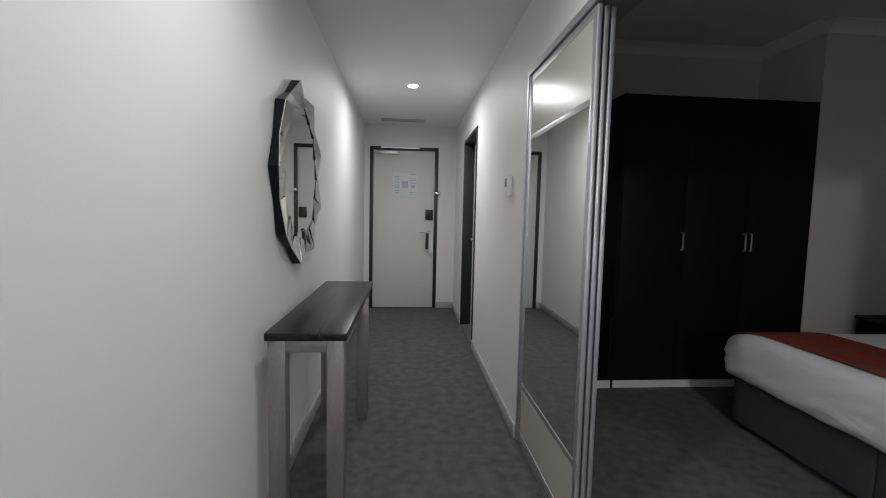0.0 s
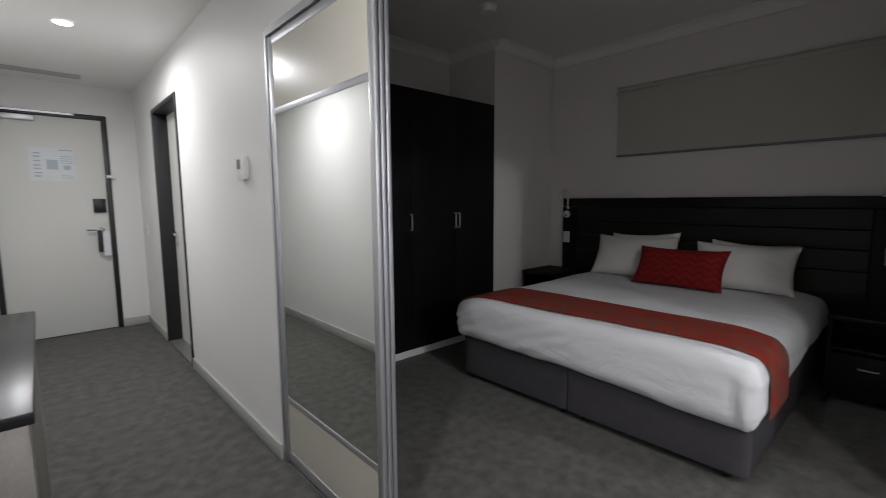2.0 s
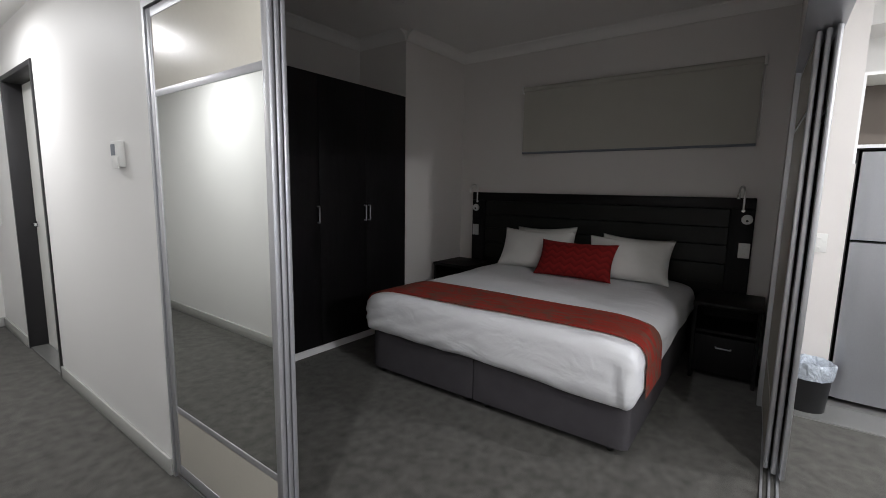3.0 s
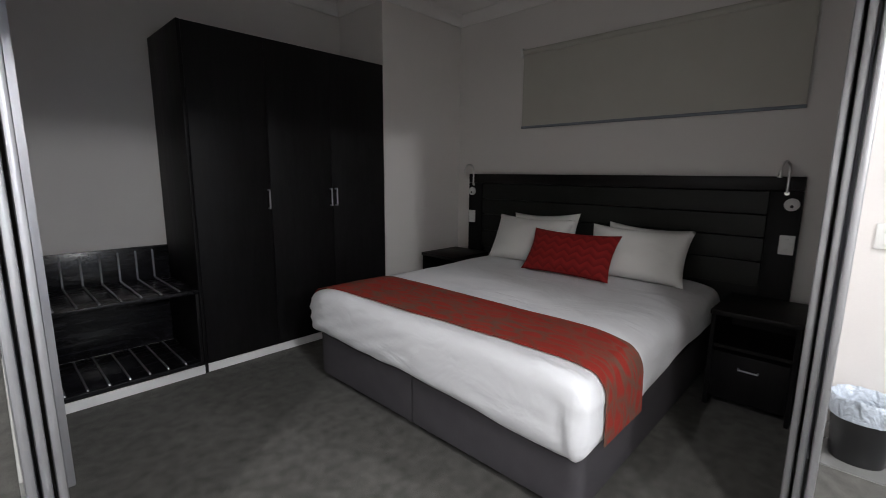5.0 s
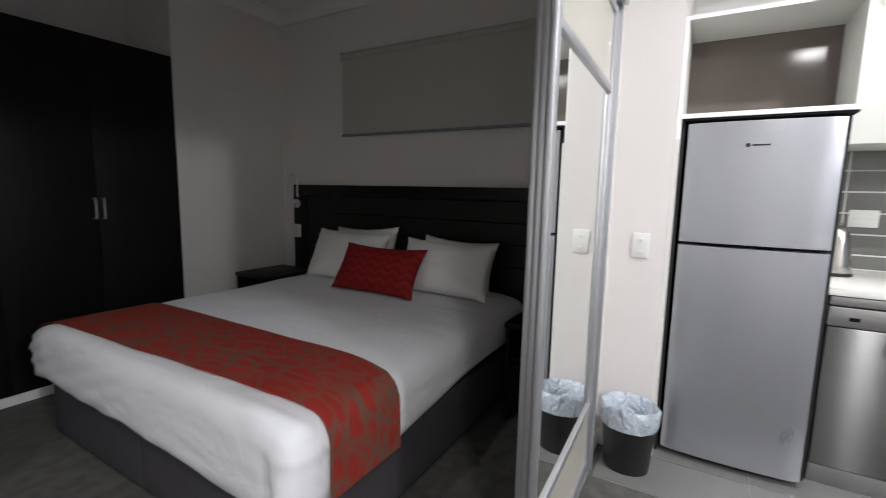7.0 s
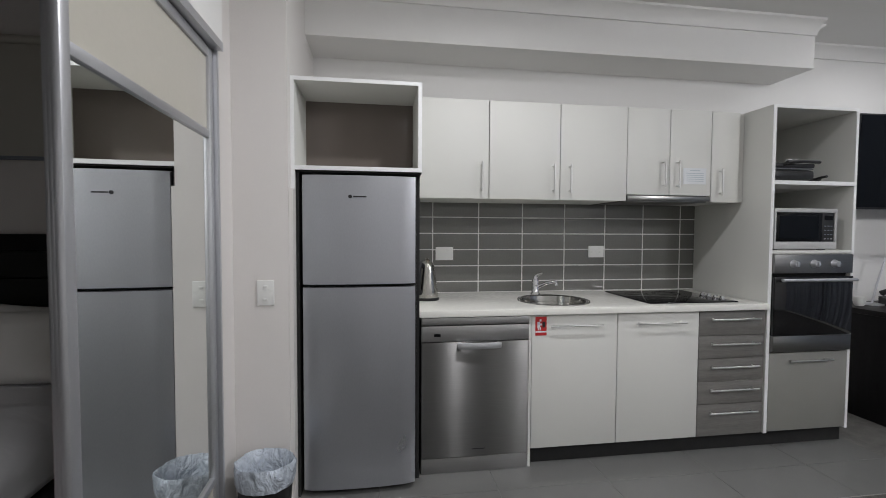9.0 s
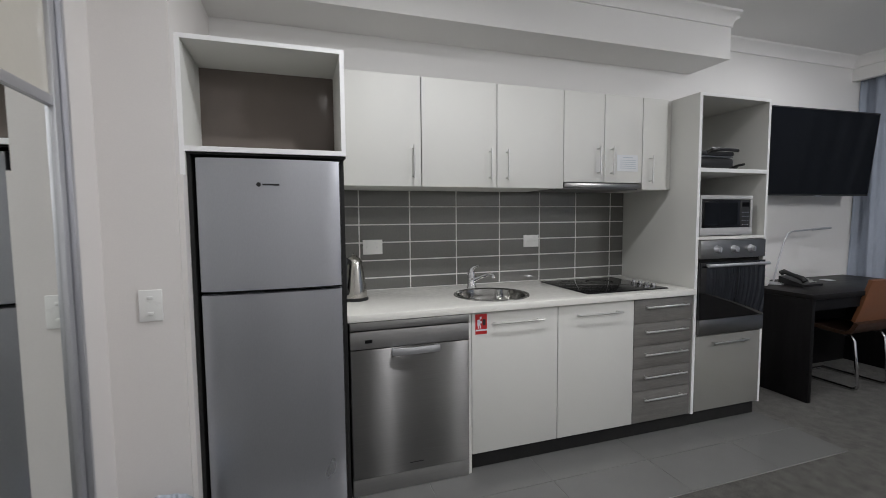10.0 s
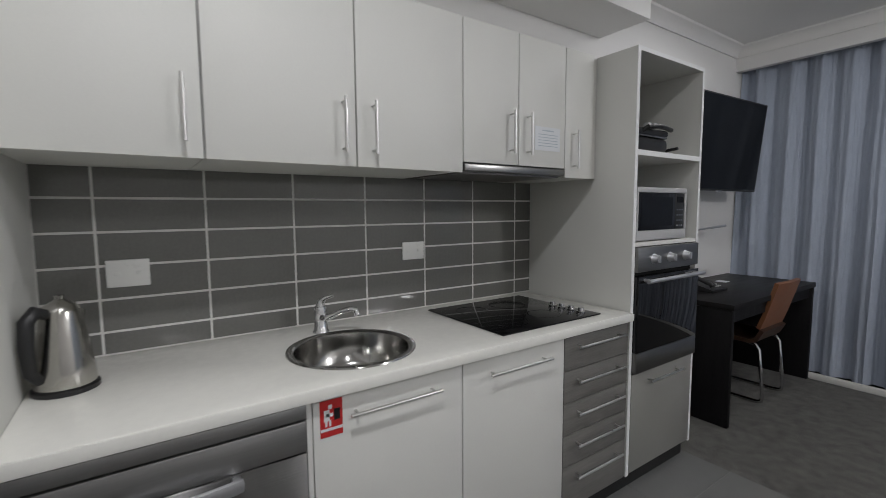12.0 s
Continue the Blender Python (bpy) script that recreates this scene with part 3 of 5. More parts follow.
for k, (a, d) in enumerate(((1.672, 0.806), (1.682, 0.835), (1.692, 0.864))):
    slider("sliding_door", "aluminium framed sliding door with mirror panel, slid open on the hall side", "y", a, 2.514, d, 0.021, k == 0)
for k, (a, d) in enumerate(((2.462, 0.292), (2.497, 0.322), (2.532, 0.352))):
    slider("sliding_door", "aluminium framed sliding door with mirror panel, slid open on the kitchen side", "x", a, 3.340, d, 0.021, k == 0).rotation_euler.z = radians(1.5)
fixed("trim_slider_track", ALU, "three-channel aluminium sliding door track in floor and head", "track",
      *[(HX + 0.010 + k * 0.029, HX + 0.020 + k * 0.029, 0.24, 2.515, 0.0, 0.008) for k in range(3)], *[(0.95, 3.34, 0.300 + k * 0.030, 0.310 + k * 0.030, 0.0045, 0.012) for k in range(3)],
      (HX - 0.002, HX + 0.152, 0.272, 2.535, 2.018, 2.05), (HX + 0.152, 3.36, 0.272, 0.408, 2.018, 2.05))
fixed("trim_slider_jamb", ALU, "slim aluminium jamb at the end of the sliding doors", "jamb", (HX - 0.002, HX + 0.15, 2.517, 2.535, 0, 2.018), (3.345, 3.359, 0.29, 0.405, 0, 2.018))

# ---- bedroom ----
def soft_box(x0, x1, y0, y1, z0, z1, r, step, wrinkle=0.0, seed=0.0):
    """A rounded, slightly uneven cushion-like block; r is one radius, or one for each axis."""
    r = Vector(r) if isinstance(r, tuple) else Vector((r, r, r))
    bm = bmesh.new()
    box(bm, x0, x1, y0, y1, z0, z1)
    for axis, length in ((0, x1 - x0), (1, y1 - y0), (2, z1 - z0)):
        cuts = max(2, int(length / step))
        edges = [e for e in bm.edges if abs((e.verts[1].co - e.verts[0].co).normalized()[axis]) > 0.99]
        bmesh.ops.subdivide_edges(bm, edges=edges, cuts=cuts, use_grid_fill=True)
    lo, hi = Vector((x0, y0, z0)) + r, Vector((x1, y1, z1)) - r
    for v in bm.verts:
        core = Vector([min(max(v.co[i], lo[i]), hi[i]) for i in range(3)])
        off = v.co - core
        if off.length > 1e-6:
            way = Vector([off[i] / r[i] for i in range(3)]).normalized()
            v.co = core + Vector([way[i] * r[i] for i in range(3)])
        if wrinkle:
            p = Vector((v.co.x * 3.0, v.co.y * 3.0, v.co.z * 9.0 + seed))
            n = off.normalized() if off.length > 1e-6 else Vector((0, 0, 1))
            v.co += n * wrinkle * (noise.noise(p) + 0.6 * noise.noise(p * 2.7))
    return bm


def shoulder(y, z):
    """How far the soft sides of the bed sink below its middle."""
    away = max(0.0, abs(y - 1.782) - 0.66) / 0.265
    return 0.055 * away * away * min(1.0, max(0.0, (z - 0.40) / 0.15))


def bed():
    ob = thing("bed", (3.1, 1.81, 0), "king bed with white linen, charcoal divan base, neatly made", "bed")
    for y0, y1 in ((0.903, 1.809), (1.811, 2.69)):
        bm = soft_box(2.2, 4.06, y0, y1, 0.045, 0.335, 0.012, 0.03, 0.001, y0)
        for v in bm.verts:
            # outer corners of the foot end are well rounded
            off = Vector((2.27 - v.co.x, max(0.965 - v.co.y, v.co.y - 2.62), 0))
            if off.x > 0 and off.y > 0 and off.length > 0.07:
                turn = off * (0.07 / off.length) - off
                v.co.x -= turn.x
                v.co.y += turn.y * (-1 if v.co.y < 1.5 else 1)
        part("divan_base", bm, DIVAN, ob, "charcoal fabric divan half", 50)
    for x in (2.27, 3.9):
        for y in (1.0, 1.74, 1.88, 2.62):
            bm = bmesh.new()
            lathe(bm, [(0.018, 0.0), (0.022, 0.01), (0.022, 0.05)], x, y, 14)
            part("foot", bm, BLACK, ob, "small black castor foot", 40)
    bm = soft_box(2.14, 4.06, 0.870, 2.705, 0.318, 0.614, (0.06, 0.06, 0.085), 0.02, 0.006, 2.0)
    for v in bm.verts:
        # tucked folds that run slantwise over the foot end
        if v.co.x < 2.2 and v.co.z < 0.58:
            f = math.sin((v.co.y * 0.35 + v.co.z) * 75.0) * max(0.0, noise.noise(Vector((v.co.y * 1.7, 3.3, 0))) + 0.12)
            v.co.x -= (0.005 + 0.012 * min(1.0, max(0.0, v.co.y - 1.6))) * f
            # the folded corner: a groove with a soft ridge beside it
            side = (v.co.y - 0.965 - 0.12 * (v.co.z - 0.45)) / 0.022
            fade = max(0.0, 1 - abs(v.co.z - 0.41) / 0.14)
            v.co.x += fade * (0.016 * math.exp(-side * side) - 0.012 * math.exp(-(side + 1.6) ** 2))
        # the cover hangs lower towards the open corner
        hang = min(1.0, max(0.0, 1.9 - v.co.y)) * min(1.0, max(0.0, 3.2 - v.co.x)) * min(1.0, max(0.0, (0.52 - v.co.z) / 0.2))
        v.co.z -= 0.055 * hang
        v.co.z -= shoulder(v.co.y, v.co.z)
        if v.co.z < 0.40 and v.co.x > 2.6:
            v.co.z += 0.05 * min(1.0, (v.co.x - 2.6) / 0.9)
        # a bagging lower hem
        if v.co.z < 0.40:
            v.co.z += 0.006 * noise.noise(Vector((v.co.x * 2.2, v.co.y * 2.2, 5.0)))
    part("mattress_cover", bm, LINEN, ob, "white fitted bed cover with soft tucked folds", 60)
    return ob


bed()

# bed runner draped across the bed foot
runner = bmesh.new()
R0, R1, RY0, RY1, RZ = 2.250, 2.645, 0.870, 2.705, 0.614
line = []
CV, CH = 0.085, 0.06      # the cover's rounding, upright and across
for k in range(9):
    line.append((RY1 + 0.004, 0.36 + (RZ - CV - 0.36) * k / 8))
for k in range(1, 8):
    a = math.pi / 2 * k / 8
    line.append((RY1 - CH + (CH + 0.004) * math.cos(a), RZ - CV + (CV + 0.004) * math.sin(a)))
for k in range(60):
    line.append((RY1 - CH - (RY1 - RY0 - 2 * CH) * k / 59, RZ + 0.004))
for k in range(1, 8):
    a = math.pi / 2 * (1 - k / 8)
    line.append((RY0 + CH - (CH + 0.004) * math.cos(a), RZ - CV + (CV + 0.004) * math.sin(a)))
for k in range(13):
    line.append((RY0 - 0.004 - 0.004 * k / 12, RZ - CV - (RZ - CV - 0.315) * k / 12))
line = [(y, z - shoulder(y, z)) for y, z in line]
grid = []
for i, (y, z) in enumerate(line):
    # the cloth lies a little askew, its hems wavering
    skew = -0.045 * max(0.0, y - 1.3) + 0.2 * min(0.2, max(0.0, 1.1 - y))
    w0 = 0.008 * noise.noise(Vector((y * 3, z * 3, 1)))
    row = []
    for k in range(13):
        x = R0 + skew * (1 - k / 12) + w0 + (R1 - R0) * k / 12
        lift = 0.008 + 0.004 * noise.noise(Vector((x * 5, y * 4, z * 4)))
        n = Vector((0, 0, 1)) if 14 < i < 78 else Vector((0, math.copysign(0.9, y - 1.8), 0.3 if z > 0.5 else 0))
        row.append(runner.verts.new(Vector((x, y, z)) + n * lift))
    grid.append(row)
for a, b in zip(grid, grid[1:]):
    for k in range(12):
        runner.faces.new((a[k], a[k + 1], b[k + 1], b[k]))
bmesh.ops.recalc_face_normals(runner, faces=runner.faces[:])
bmesh.ops.solidify(runner, geom=runner.faces[:], thickness=0.004)
ob = part("bed_runner", runner, RUNNER, None, smooth=60)
tagged(ob, "rust red leaf-patterned bed runner lying across the bed", "bed runner")


def pillow(name, label, category, material, width, height, depth, m, group="", seed=0.0):
    """A stuffed pillow: plump in the middle, pinched at seam and corners."""
    bm = bmesh.new()
    nu, nv = 30, 20
    sides = []
    for s in (1, -1):
        rows = []
        for j in range(nv + 1):
            row = []
            for i in range(nu + 1):
                u, v = 2 * i / nu - 1, 2 * j / nv - 1
                edge = max(0.0, (1 - abs(u) ** 3.2) * (1 - abs(v) ** 3.2)) ** 0.55
                pin_u = 1 - 0.075 * (1 - abs(v) ** 2)
                pin_v = 1 - 0.10 * (1 - abs(u) ** 2)
                w = depth / 2 * edge * (1 + 0.10 * noise.noise(Vector((u * 2, v * 2, s + seed))))
                w += 0.004 * edge * noise.noise(Vector((u * 7, v * 7, s * 3 + seed)))
                row.append(bm.verts.new((u * width / 2 * pin_u, s * w, (v + 1) * height / 2 * pin_v + height * 0.035 * (1 - abs(u) ** 2))))
            rows.append(row)
        sides.append(rows)
        for a, b in zip(rows, rows[1:]):
            for i in range(nu):
                bm.faces.new((a[i], a[i + 1], b[i + 1], b[i]))
    bmesh.ops.remove_doubles(bm, verts=bm.verts[:], dist=0.0008)
    ob = part(name, bm, material, None, smooth=70)
    ob.matrix_basis = m
    return tagged(ob, label, category, group)


LEAN = 26
pillow("pillow", "plump white pillow leaning on the bed head", "pillow", PILLOWCASE, 0.69, 0.39, 0.18, pose(3.72, 2.18, 0.612, 0, 0, 90) @ pose(0, 0, 0, LEAN, 0, 0), "pillows on the bed", 1)
pillow("pillow", "white pillow propped behind another on the bed", "pillow", PILLOWCASE, 0.60, 0.395, 0.16, pose(3.875, 2.13, 0.612, 0, 0, 90) @ pose(0, 0, 0, LEAN - 8, 3, 0), "pillows on the bed", 4)
pillow("pillow", "plump white pillow leaning on the bed head", "pillow", PILLOWCASE, 0.67, 0.375, 0.18, pose(3.72, 1.355, 0.612, 0, 0, 90) @ pose(0, 0, 0, LEAN, 0, 0), "pillows on the bed", 7)
pillow("pillow", "white pillow propped behind another on the bed", "pillow", PILLOWCASE, 0.56, 0.36, 0.16, pose(3.875, 1.345, 0.612, 0, 0, 90) @ pose(0, 0, 0, LEAN - 8, -2, 0), "pillows on the bed", 9)
pillow("cushion", "red patterned oblong cushion leaning on the pillows", "cushion", CUSHION, 0.65, 0.335, 0.15, pose(3.49, 1.715, 0.622, 0, 0, 90) @ pose(0, 0, 0, LEAN + 6, 0, 0), "", 12)



def headboard():
    HB0, HB1, F, HZ = 0.539, 3.048, 4.075, 1.297
    ob = thing("headboard", (4.1, 1.8, 0), "long dark headboard with padded horizontal channels", "headboard")
    block("side_panel", ESPRESSO, ob, (F, 4.148, HB0, HB0 + 0.155, 0, HZ - 0.085), r=0.003)
    block("side_panel", ESPRESSO, ob, (F, 4.148, HB1 - 0.155, HB1, 0, HZ - 0.085), r=0.003)
    block("top_rail", ESPRESSO_X, ob, (F, 4.148, HB0, HB1, HZ - 0.083, HZ), r=0.003)
    block("back_board", MATTEBLACK, ob, (4.12, 4.148, HB0 + 0.157, HB1 - 0.157, 0, HZ - 0.085))
    for z0, z1 in ((0.62, 0.775), (0.78, 0.925), (0.93, 1.065), (1.07, 1.208)):
        bm = soft_box(F + 0.004, 4.118, HB0 + 0.158, HB1 - 0.158, z0, z1, 0.009, 0.05, 0.0012, z0)
        part("padded_channel", bm, PADDED, ob, "black vinyl padded channel", 60)


headboard()


def reading_lamp(y):
    ob = thing("reading_lamp", (4.06, y, 1.2), "small chrome swan-neck reading lamp on the headboard", "reading lamp", "reading lamps")
    bm = bmesh.new()
    pts = [(4.062, y, 1.20), (4.062, y, 1.33)] + [(4.062 - 0.042 + 0.042 * math.cos(a), y + 0.016 * (1 - math.cos(a)), 1.335 + 0.048 * math.sin(a)) for a in [math.pi * k / 8 for k in range(9)]]
    tube(bm, pts, 0.007, 10)
    part("neck", bm, HANDLE, ob, "bent chrome neck", 50)
    bm = bmesh.new()
    tube(bm, [(3.978, y + 0.032, 1.336), (3.976, y + 0.033, 1.315), (3.975, y + 0.034, 1.290)], [0.008, 0.010, 0.011], 14)
    part("head", bm, HANDLE, ob, "chrome lamp head", 50)
    bm = bmesh.new()
    tube(bm, [(4.0735, y, 1.20), (4.062, y, 1.20)], 0.012, 16)
    part("mount", bm, HANDLE, ob, "round mount", 50)


def round_dimmer(y):
    ob = thing("dimmer", (4.07, y, 1.135), "round white dimmer knob plate on the headboard", "dimmer switch", "headboard switches")
    bm = bmesh.new()
    tube(bm, [(4.0745, y, 1.135), (4.060, y, 1.135), (4.052, y, 1.135)], [0.037, 0.037, 0.026], 28)
    part("plate", bm, WHITEPLASTIC, ob, "", 40)
    bm = bmesh.new()
    tube(bm, [(4.0525, y - 0.002, 1.125), (4.049, y - 0.002, 1.125)], 0.009, 12)
    part("hole", bm, BLACK, ob, "small dark hole", 40)


for y in (0.615, 2.985):
    reading_lamp(y)
for y in (0.585, 3.0):
    round_dimmer(y)
    plate("light_switch", "white plastic switch plate on the headboard", "light switch", 4.075, y - 0.037, y + 0.037, 0.84, 0.955, "x", -1)


def nightstand(y0, y1, x0, top, side):
    ob = thing("nightstand", ((x0 + 4.07) / 2, (y0 + y1) / 2, 0), "dark-stained bedside table with one drawer, beside the bed", "bedside table", "bedside tables")
    block("top", ESPRESSO_X, ob, (x0 - 0.012, 4.07, y0, y1, top - 0.028, top), r=0.003)
    block("side_panel", ESPRESSO, ob, (x0, 4.07, y0 + 0.006, y0 + 0.026, 0, top - 0.03))
    block("side_panel", ESPRESSO, ob, (x0, 4.07, y1 - 0.026, y1 - 0.006, 0, top - 0.03))
    block("back_panel", ESPRESSO, ob, (4.05, 4.068, y0 + 0.028, y1 - 0.028, 0.04, top - 0.03))
    block("shelf", ESPRESSO_X, ob, (x0 + 0.02, 4.048, y0 + 0.028, y1 - 0.028, top - 0.22, top - 0.20))
    block("drawer", ESPRESSO, ob, (x0 + 0.001, x0 + 0.35, y0 + 0.029, y1 - 0.029, 0.06, top - 0.235), r=0.002)
    bm = bmesh.new()
    ym, zm = (y0 + y1) / 2, top - 0.31
    tube(bm, [(x0 + 0.002, ym - 0.045, zm), (x0 - 0.022, ym - 0.045, zm), (x0 - 0.022, ym + 0.045, zm), (x0 + 0.002, ym + 0.045, zm)], 0.005, 8)
    part("handle", bm, ALU, ob, "satin bar handle", 40)


nightstand(0.42, 0.83, 3.58, 0.565, -1)
nightstand(2.80, 3.21, 3.61, 0.575, 1)

blind = thing("roller_blind", (4.13, 1.53, 1.68), "lowered beige roller blind over a high window", "roller blind")
block("fabric", BLIND, blind, (4.112, 4.116, 0.588, 2.50, 1.70, 2.29))
# The bar's dark grey stands in for the shadow line under the blind.
block("bottom_bar", INK, blind, (4.104, 4.122, 0.585, 2.503, 1.682, 1.702), r=0.004, label="metal bottom bar, coloured grey for the shadow line below")
bm = bmesh.new()
tube(bm, [(4.118, 0.585, 2.30), (4.118, 2.503, 2.30)], 0.024, 16)
part("roller", bm, BLIND, blind, "rolled fabric tube", 40)
block("bracket", WHITEPLASTIC, blind, (4.09, 4.149, 0.565, 0.585, 2.265, 2.33), r=0.002)
block("bracket", WHITEPLASTIC, blind, (4.09, 4.149, 2.503, 2.523, 2.265, 2.33), r=0.002)
bm = bmesh.new()
tube(bm, [(4.10, 0.575, 2.27), (4.10, 0.572, 1.75)], 0.003, 6)
part("chain", bm, WHITEPLASTIC, blind, "thin control chain", 40)


def wardrobe():
    X0, X1, Y0, Y1, Z = 1.702, 3.203, 3.252, 3.855, 2.163
    ob = thing("wardrobe", ((X0 + X1) / 2, 3.55, 0), "tall three-door dark-stained wardrobe with satin handles", "wardrobe")
    block("side_panel", ESPRESSO, ob, (X0, X0 + 0.02, Y0, Y1, 0, Z), r=0.001)
    block("side_panel", ESPRESSO, ob, (X1 - 0.02, X1, Y0 + 0.02, Y1, 0, Z), r=0.001)
    block("top_panel", ESPRESSO, ob, (X0 + 0.02, X1 - 0.02, Y0 + 0.02, Y1, Z - 0.02, Z))
    block("back_panel", MATTEBLACK, ob, (X0 + 0.02, X1 - 0.02, Y1 - 0.01, Y1, 0.06, Z - 0.02))
    block("plinth", LAM_EDGE, ob, (X0 + 0.02, X1 - 0.02, Y0 + 0.003, Y0 + 0.02, 0, 0.056), label="pale plinth strip")
    for a, b, hx in ((X0 + 0.022, 2.207, 2.188), (2.210, 2.696, 2.676), (2.699, X1 - 0.001, 2.722)):
        door = block("door", ESPRESSO, ob, (a, b, Y0, Y0 + 0.018, 0.06, Z - 0.002), r=0.0015)
        bm = bmesh.new()
        tube(bm, [(hx, Y0 + 0.002, 1.05), (hx, Y0 - 0.024, 1.05), (hx, Y0 - 0.026, 1.06), (hx, Y0 - 0.026, 1.165), (hx, Y0 - 0.024, 1.175), (hx, Y0 + 0.002, 1.175)], 0.006, 8)
        part("handle", bm, ALU, door, "satin bar handle", 40)


wardrobe()


def luggage_rack():
    X0, X1, Y0, Y1 = 0.93, 1.700, 3.252, 3.855
    ob = thing("luggage_rack", (1.33, 3.55, 0), "dark open luggage bench with metal slats, beside the wardrobe", "luggage rack")
    block("side_panel", ESPRESSO, ob, (X0, X0 + 0.02, Y0, Y1, 0, 0.82), r=0.001)
    block("side_panel", ESPRESSO, ob, (X1 - 0.02, X1, Y0 + 0.002, Y1, 0, 0.532), r=0.001)
    block("back_panel", RACKWOOD, ob, (X0 + 0.021, X1 - 0.001, Y1 - 0.03, Y1 - 0.01, 0.535, 0.785), r=0.001)
    block("lower_back_panel", RACKWOOD, ob, (X0 + 0.021, X1 - 0.021, Y1 - 0.03, Y1 - 0.01, 0.087, 0.532), r=0.001)
    block("top_shelf", RACKWOOD, ob, (X0 + 0.021, X1 - 0.001, Y0 + 0.004, Y1 - 0.031, 0.535, 0.56), r=0.001)
    block("bottom_shelf", RACKWOOD, ob, (X0 + 0.021, X1 - 0.021, Y0 + 0.004, Y1 - 0.03, 0.062, 0.085), r=0.001)
    block("plinth", LAM_EDGE, ob, (X0 + 0.02, X1, Y0 - 0.004, Y0 + 0.003, 0, 0.058), label="pale plinth strip")
    for k in range(7):
        x = 1.005 + k * 0.099
        bm = bmesh.new()
        tube(bm, [(x, Y0 + 0.02, 0.562), (x, Y0 + 0.02, 0.566), (x, Y1 - 0.04, 0.566), (x, Y1 - 0.036, 0.575), (x, Y1 - 0.036, 0.755), (x, Y1 - 0.03, 0.757)], 0.006, 8)
        part("slat", bm, ALU, ob, "satin metal slat" if k == 0 else "", 40)
        bm = bmesh.new()
        tube(bm, [(x, Y0 + 0.02, 0.086), (x, Y0 + 0.02, 0.091), (x, Y1 - 0.05, 0.091), (x, Y1 - 0.05, 0.086)], 0.006, 8)
        part("slat", bm, ALU, ob, "", 40)


luggage_rack()
det = thing("smoke_alarm", (2.62, 2.82, ROOM_Z), "round smoke alarm on the bedroom ceiling", "smoke alarm")
bm = bmesh.new()
lathe(bm, [(0.03, ROOM_Z - 0.05), (0.055, ROOM_Z - 0.045), (0.065, ROOM_Z - 0.02), (0.075, ROOM_Z - 0.001)], 2.62, 2.82, 28)
part("body", bm, WHITEPLASTIC, det, "", 40)

# ---- kitchen ----
def bar_handle(parent, x, p0, p1, r=0.006, stand=0.032):
    """A bar handle off a front at x, between two points (y, z)."""
    bm = bmesh.new()
    (ya, za), (yb, zb) = p0, p1
    tube(bm, [(x - stand, ya, za), (x - stand, yb, zb)], r, 10)
    for f in (0.08, 0.92):
        y, z = ya + (yb - ya) * f, za + (zb - za) * f
        tube(bm, [(x, y, z), (x - stand, y, z)], r * 0.7, 8)
    return part("handle", bm, HANDLE, parent, "satin steel bar handle", 40)


KF = 3.828            # front of the lower doors
FR0, FR1 = -0.511, 0.036
# fridge and its tall housing
house = thing("fridge_housing", (4.0, -0.24, 0), "white laminate fridge surround with an open niche above", "cupboard")
block("side_panel", LAMINATE, house, (3.69, EX, 0.066, 0.084, 1.52, 2.05), r=0.001)
block("side_panel", LAMINATE, house, (3.69, EX, -0.540, -0.522, 1.612, 2.05), r=0.001)
block("side_panel", LAMINATE, house, (3.80, EX, -0.540, -0.522, 0, 1.6035), r=0.001)
block("top_panel", LAMINATE, house, (3.69, EX, -0.522, 0.066, 2.032, 2.05), r=0.001)
block("niche_shelf", LAMINATE, house, (3.69, EX, -0.522, 0.066, 1.612, 1.632), r=0.001)
block("niche_back", NICHEBACK, house, (4.04, 4.06, -0.522, 0.066, 1.632, 2.032), label="glossy brown niche back")
block("edge_strip", LAM_EDGE, house, (3.687, 3.6895, 0.066, 0.084, 1.52, 2.05), (3.687, 3.6895, -0.540, -0.522, 1.612, 2.05), (3.687, 3.6895, -0.522, 0.066, 2.032, 2.05), (3.687, 3.6895, -0.522, 0.066, 1.612, 1.632))
# Black sheets paint the shade of the gaps round the fridge.
block("recess_shade", MATTEBLACK, house, (3.71, EX - 0.01, 0.052, 0.0655, 0, 1.61), label="black sheet standing in for shade in the recess")
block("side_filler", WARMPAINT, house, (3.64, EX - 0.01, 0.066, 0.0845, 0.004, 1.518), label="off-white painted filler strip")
# The shaded gap beside the fridge is painted onto this panel edge.
block("lower_edge_shade", MATTEBLACK, house, (3.797, 3.7995, -0.540, -0.522, 0, 1.6035), label="panel edge coloured black for the shade beside the fridge")
block("recess_shade", MATTEBLACK, house, (3.80, EX - 0.01, -0.5215, -0.514, 0, 1.61), label="black sheet standing in for shade in the recess")
block("recess_shade", MATTEBLACK, house, (4.44, EX - 0.01, -0.514, 0.052, 0, 1.61), label="black sheet standing in for shade in the recess")
block("recess_shade", MATTEBLACK, house, (3.70, 4.44, -0.540, 0.0655, 1.604, 1.6115), label="black sheet standing in for shade in the recess")

fridge = thing("fridge", (4.05, -0.24, 0), "silver two-door upright fridge freezer, closed", "fridge")
block("body", MATTEBLACK, fridge, (3.755, 4.40, FR0 + 0.006, FR1 - 0.004, 0.03, 1.588), label="dark cabinet body")


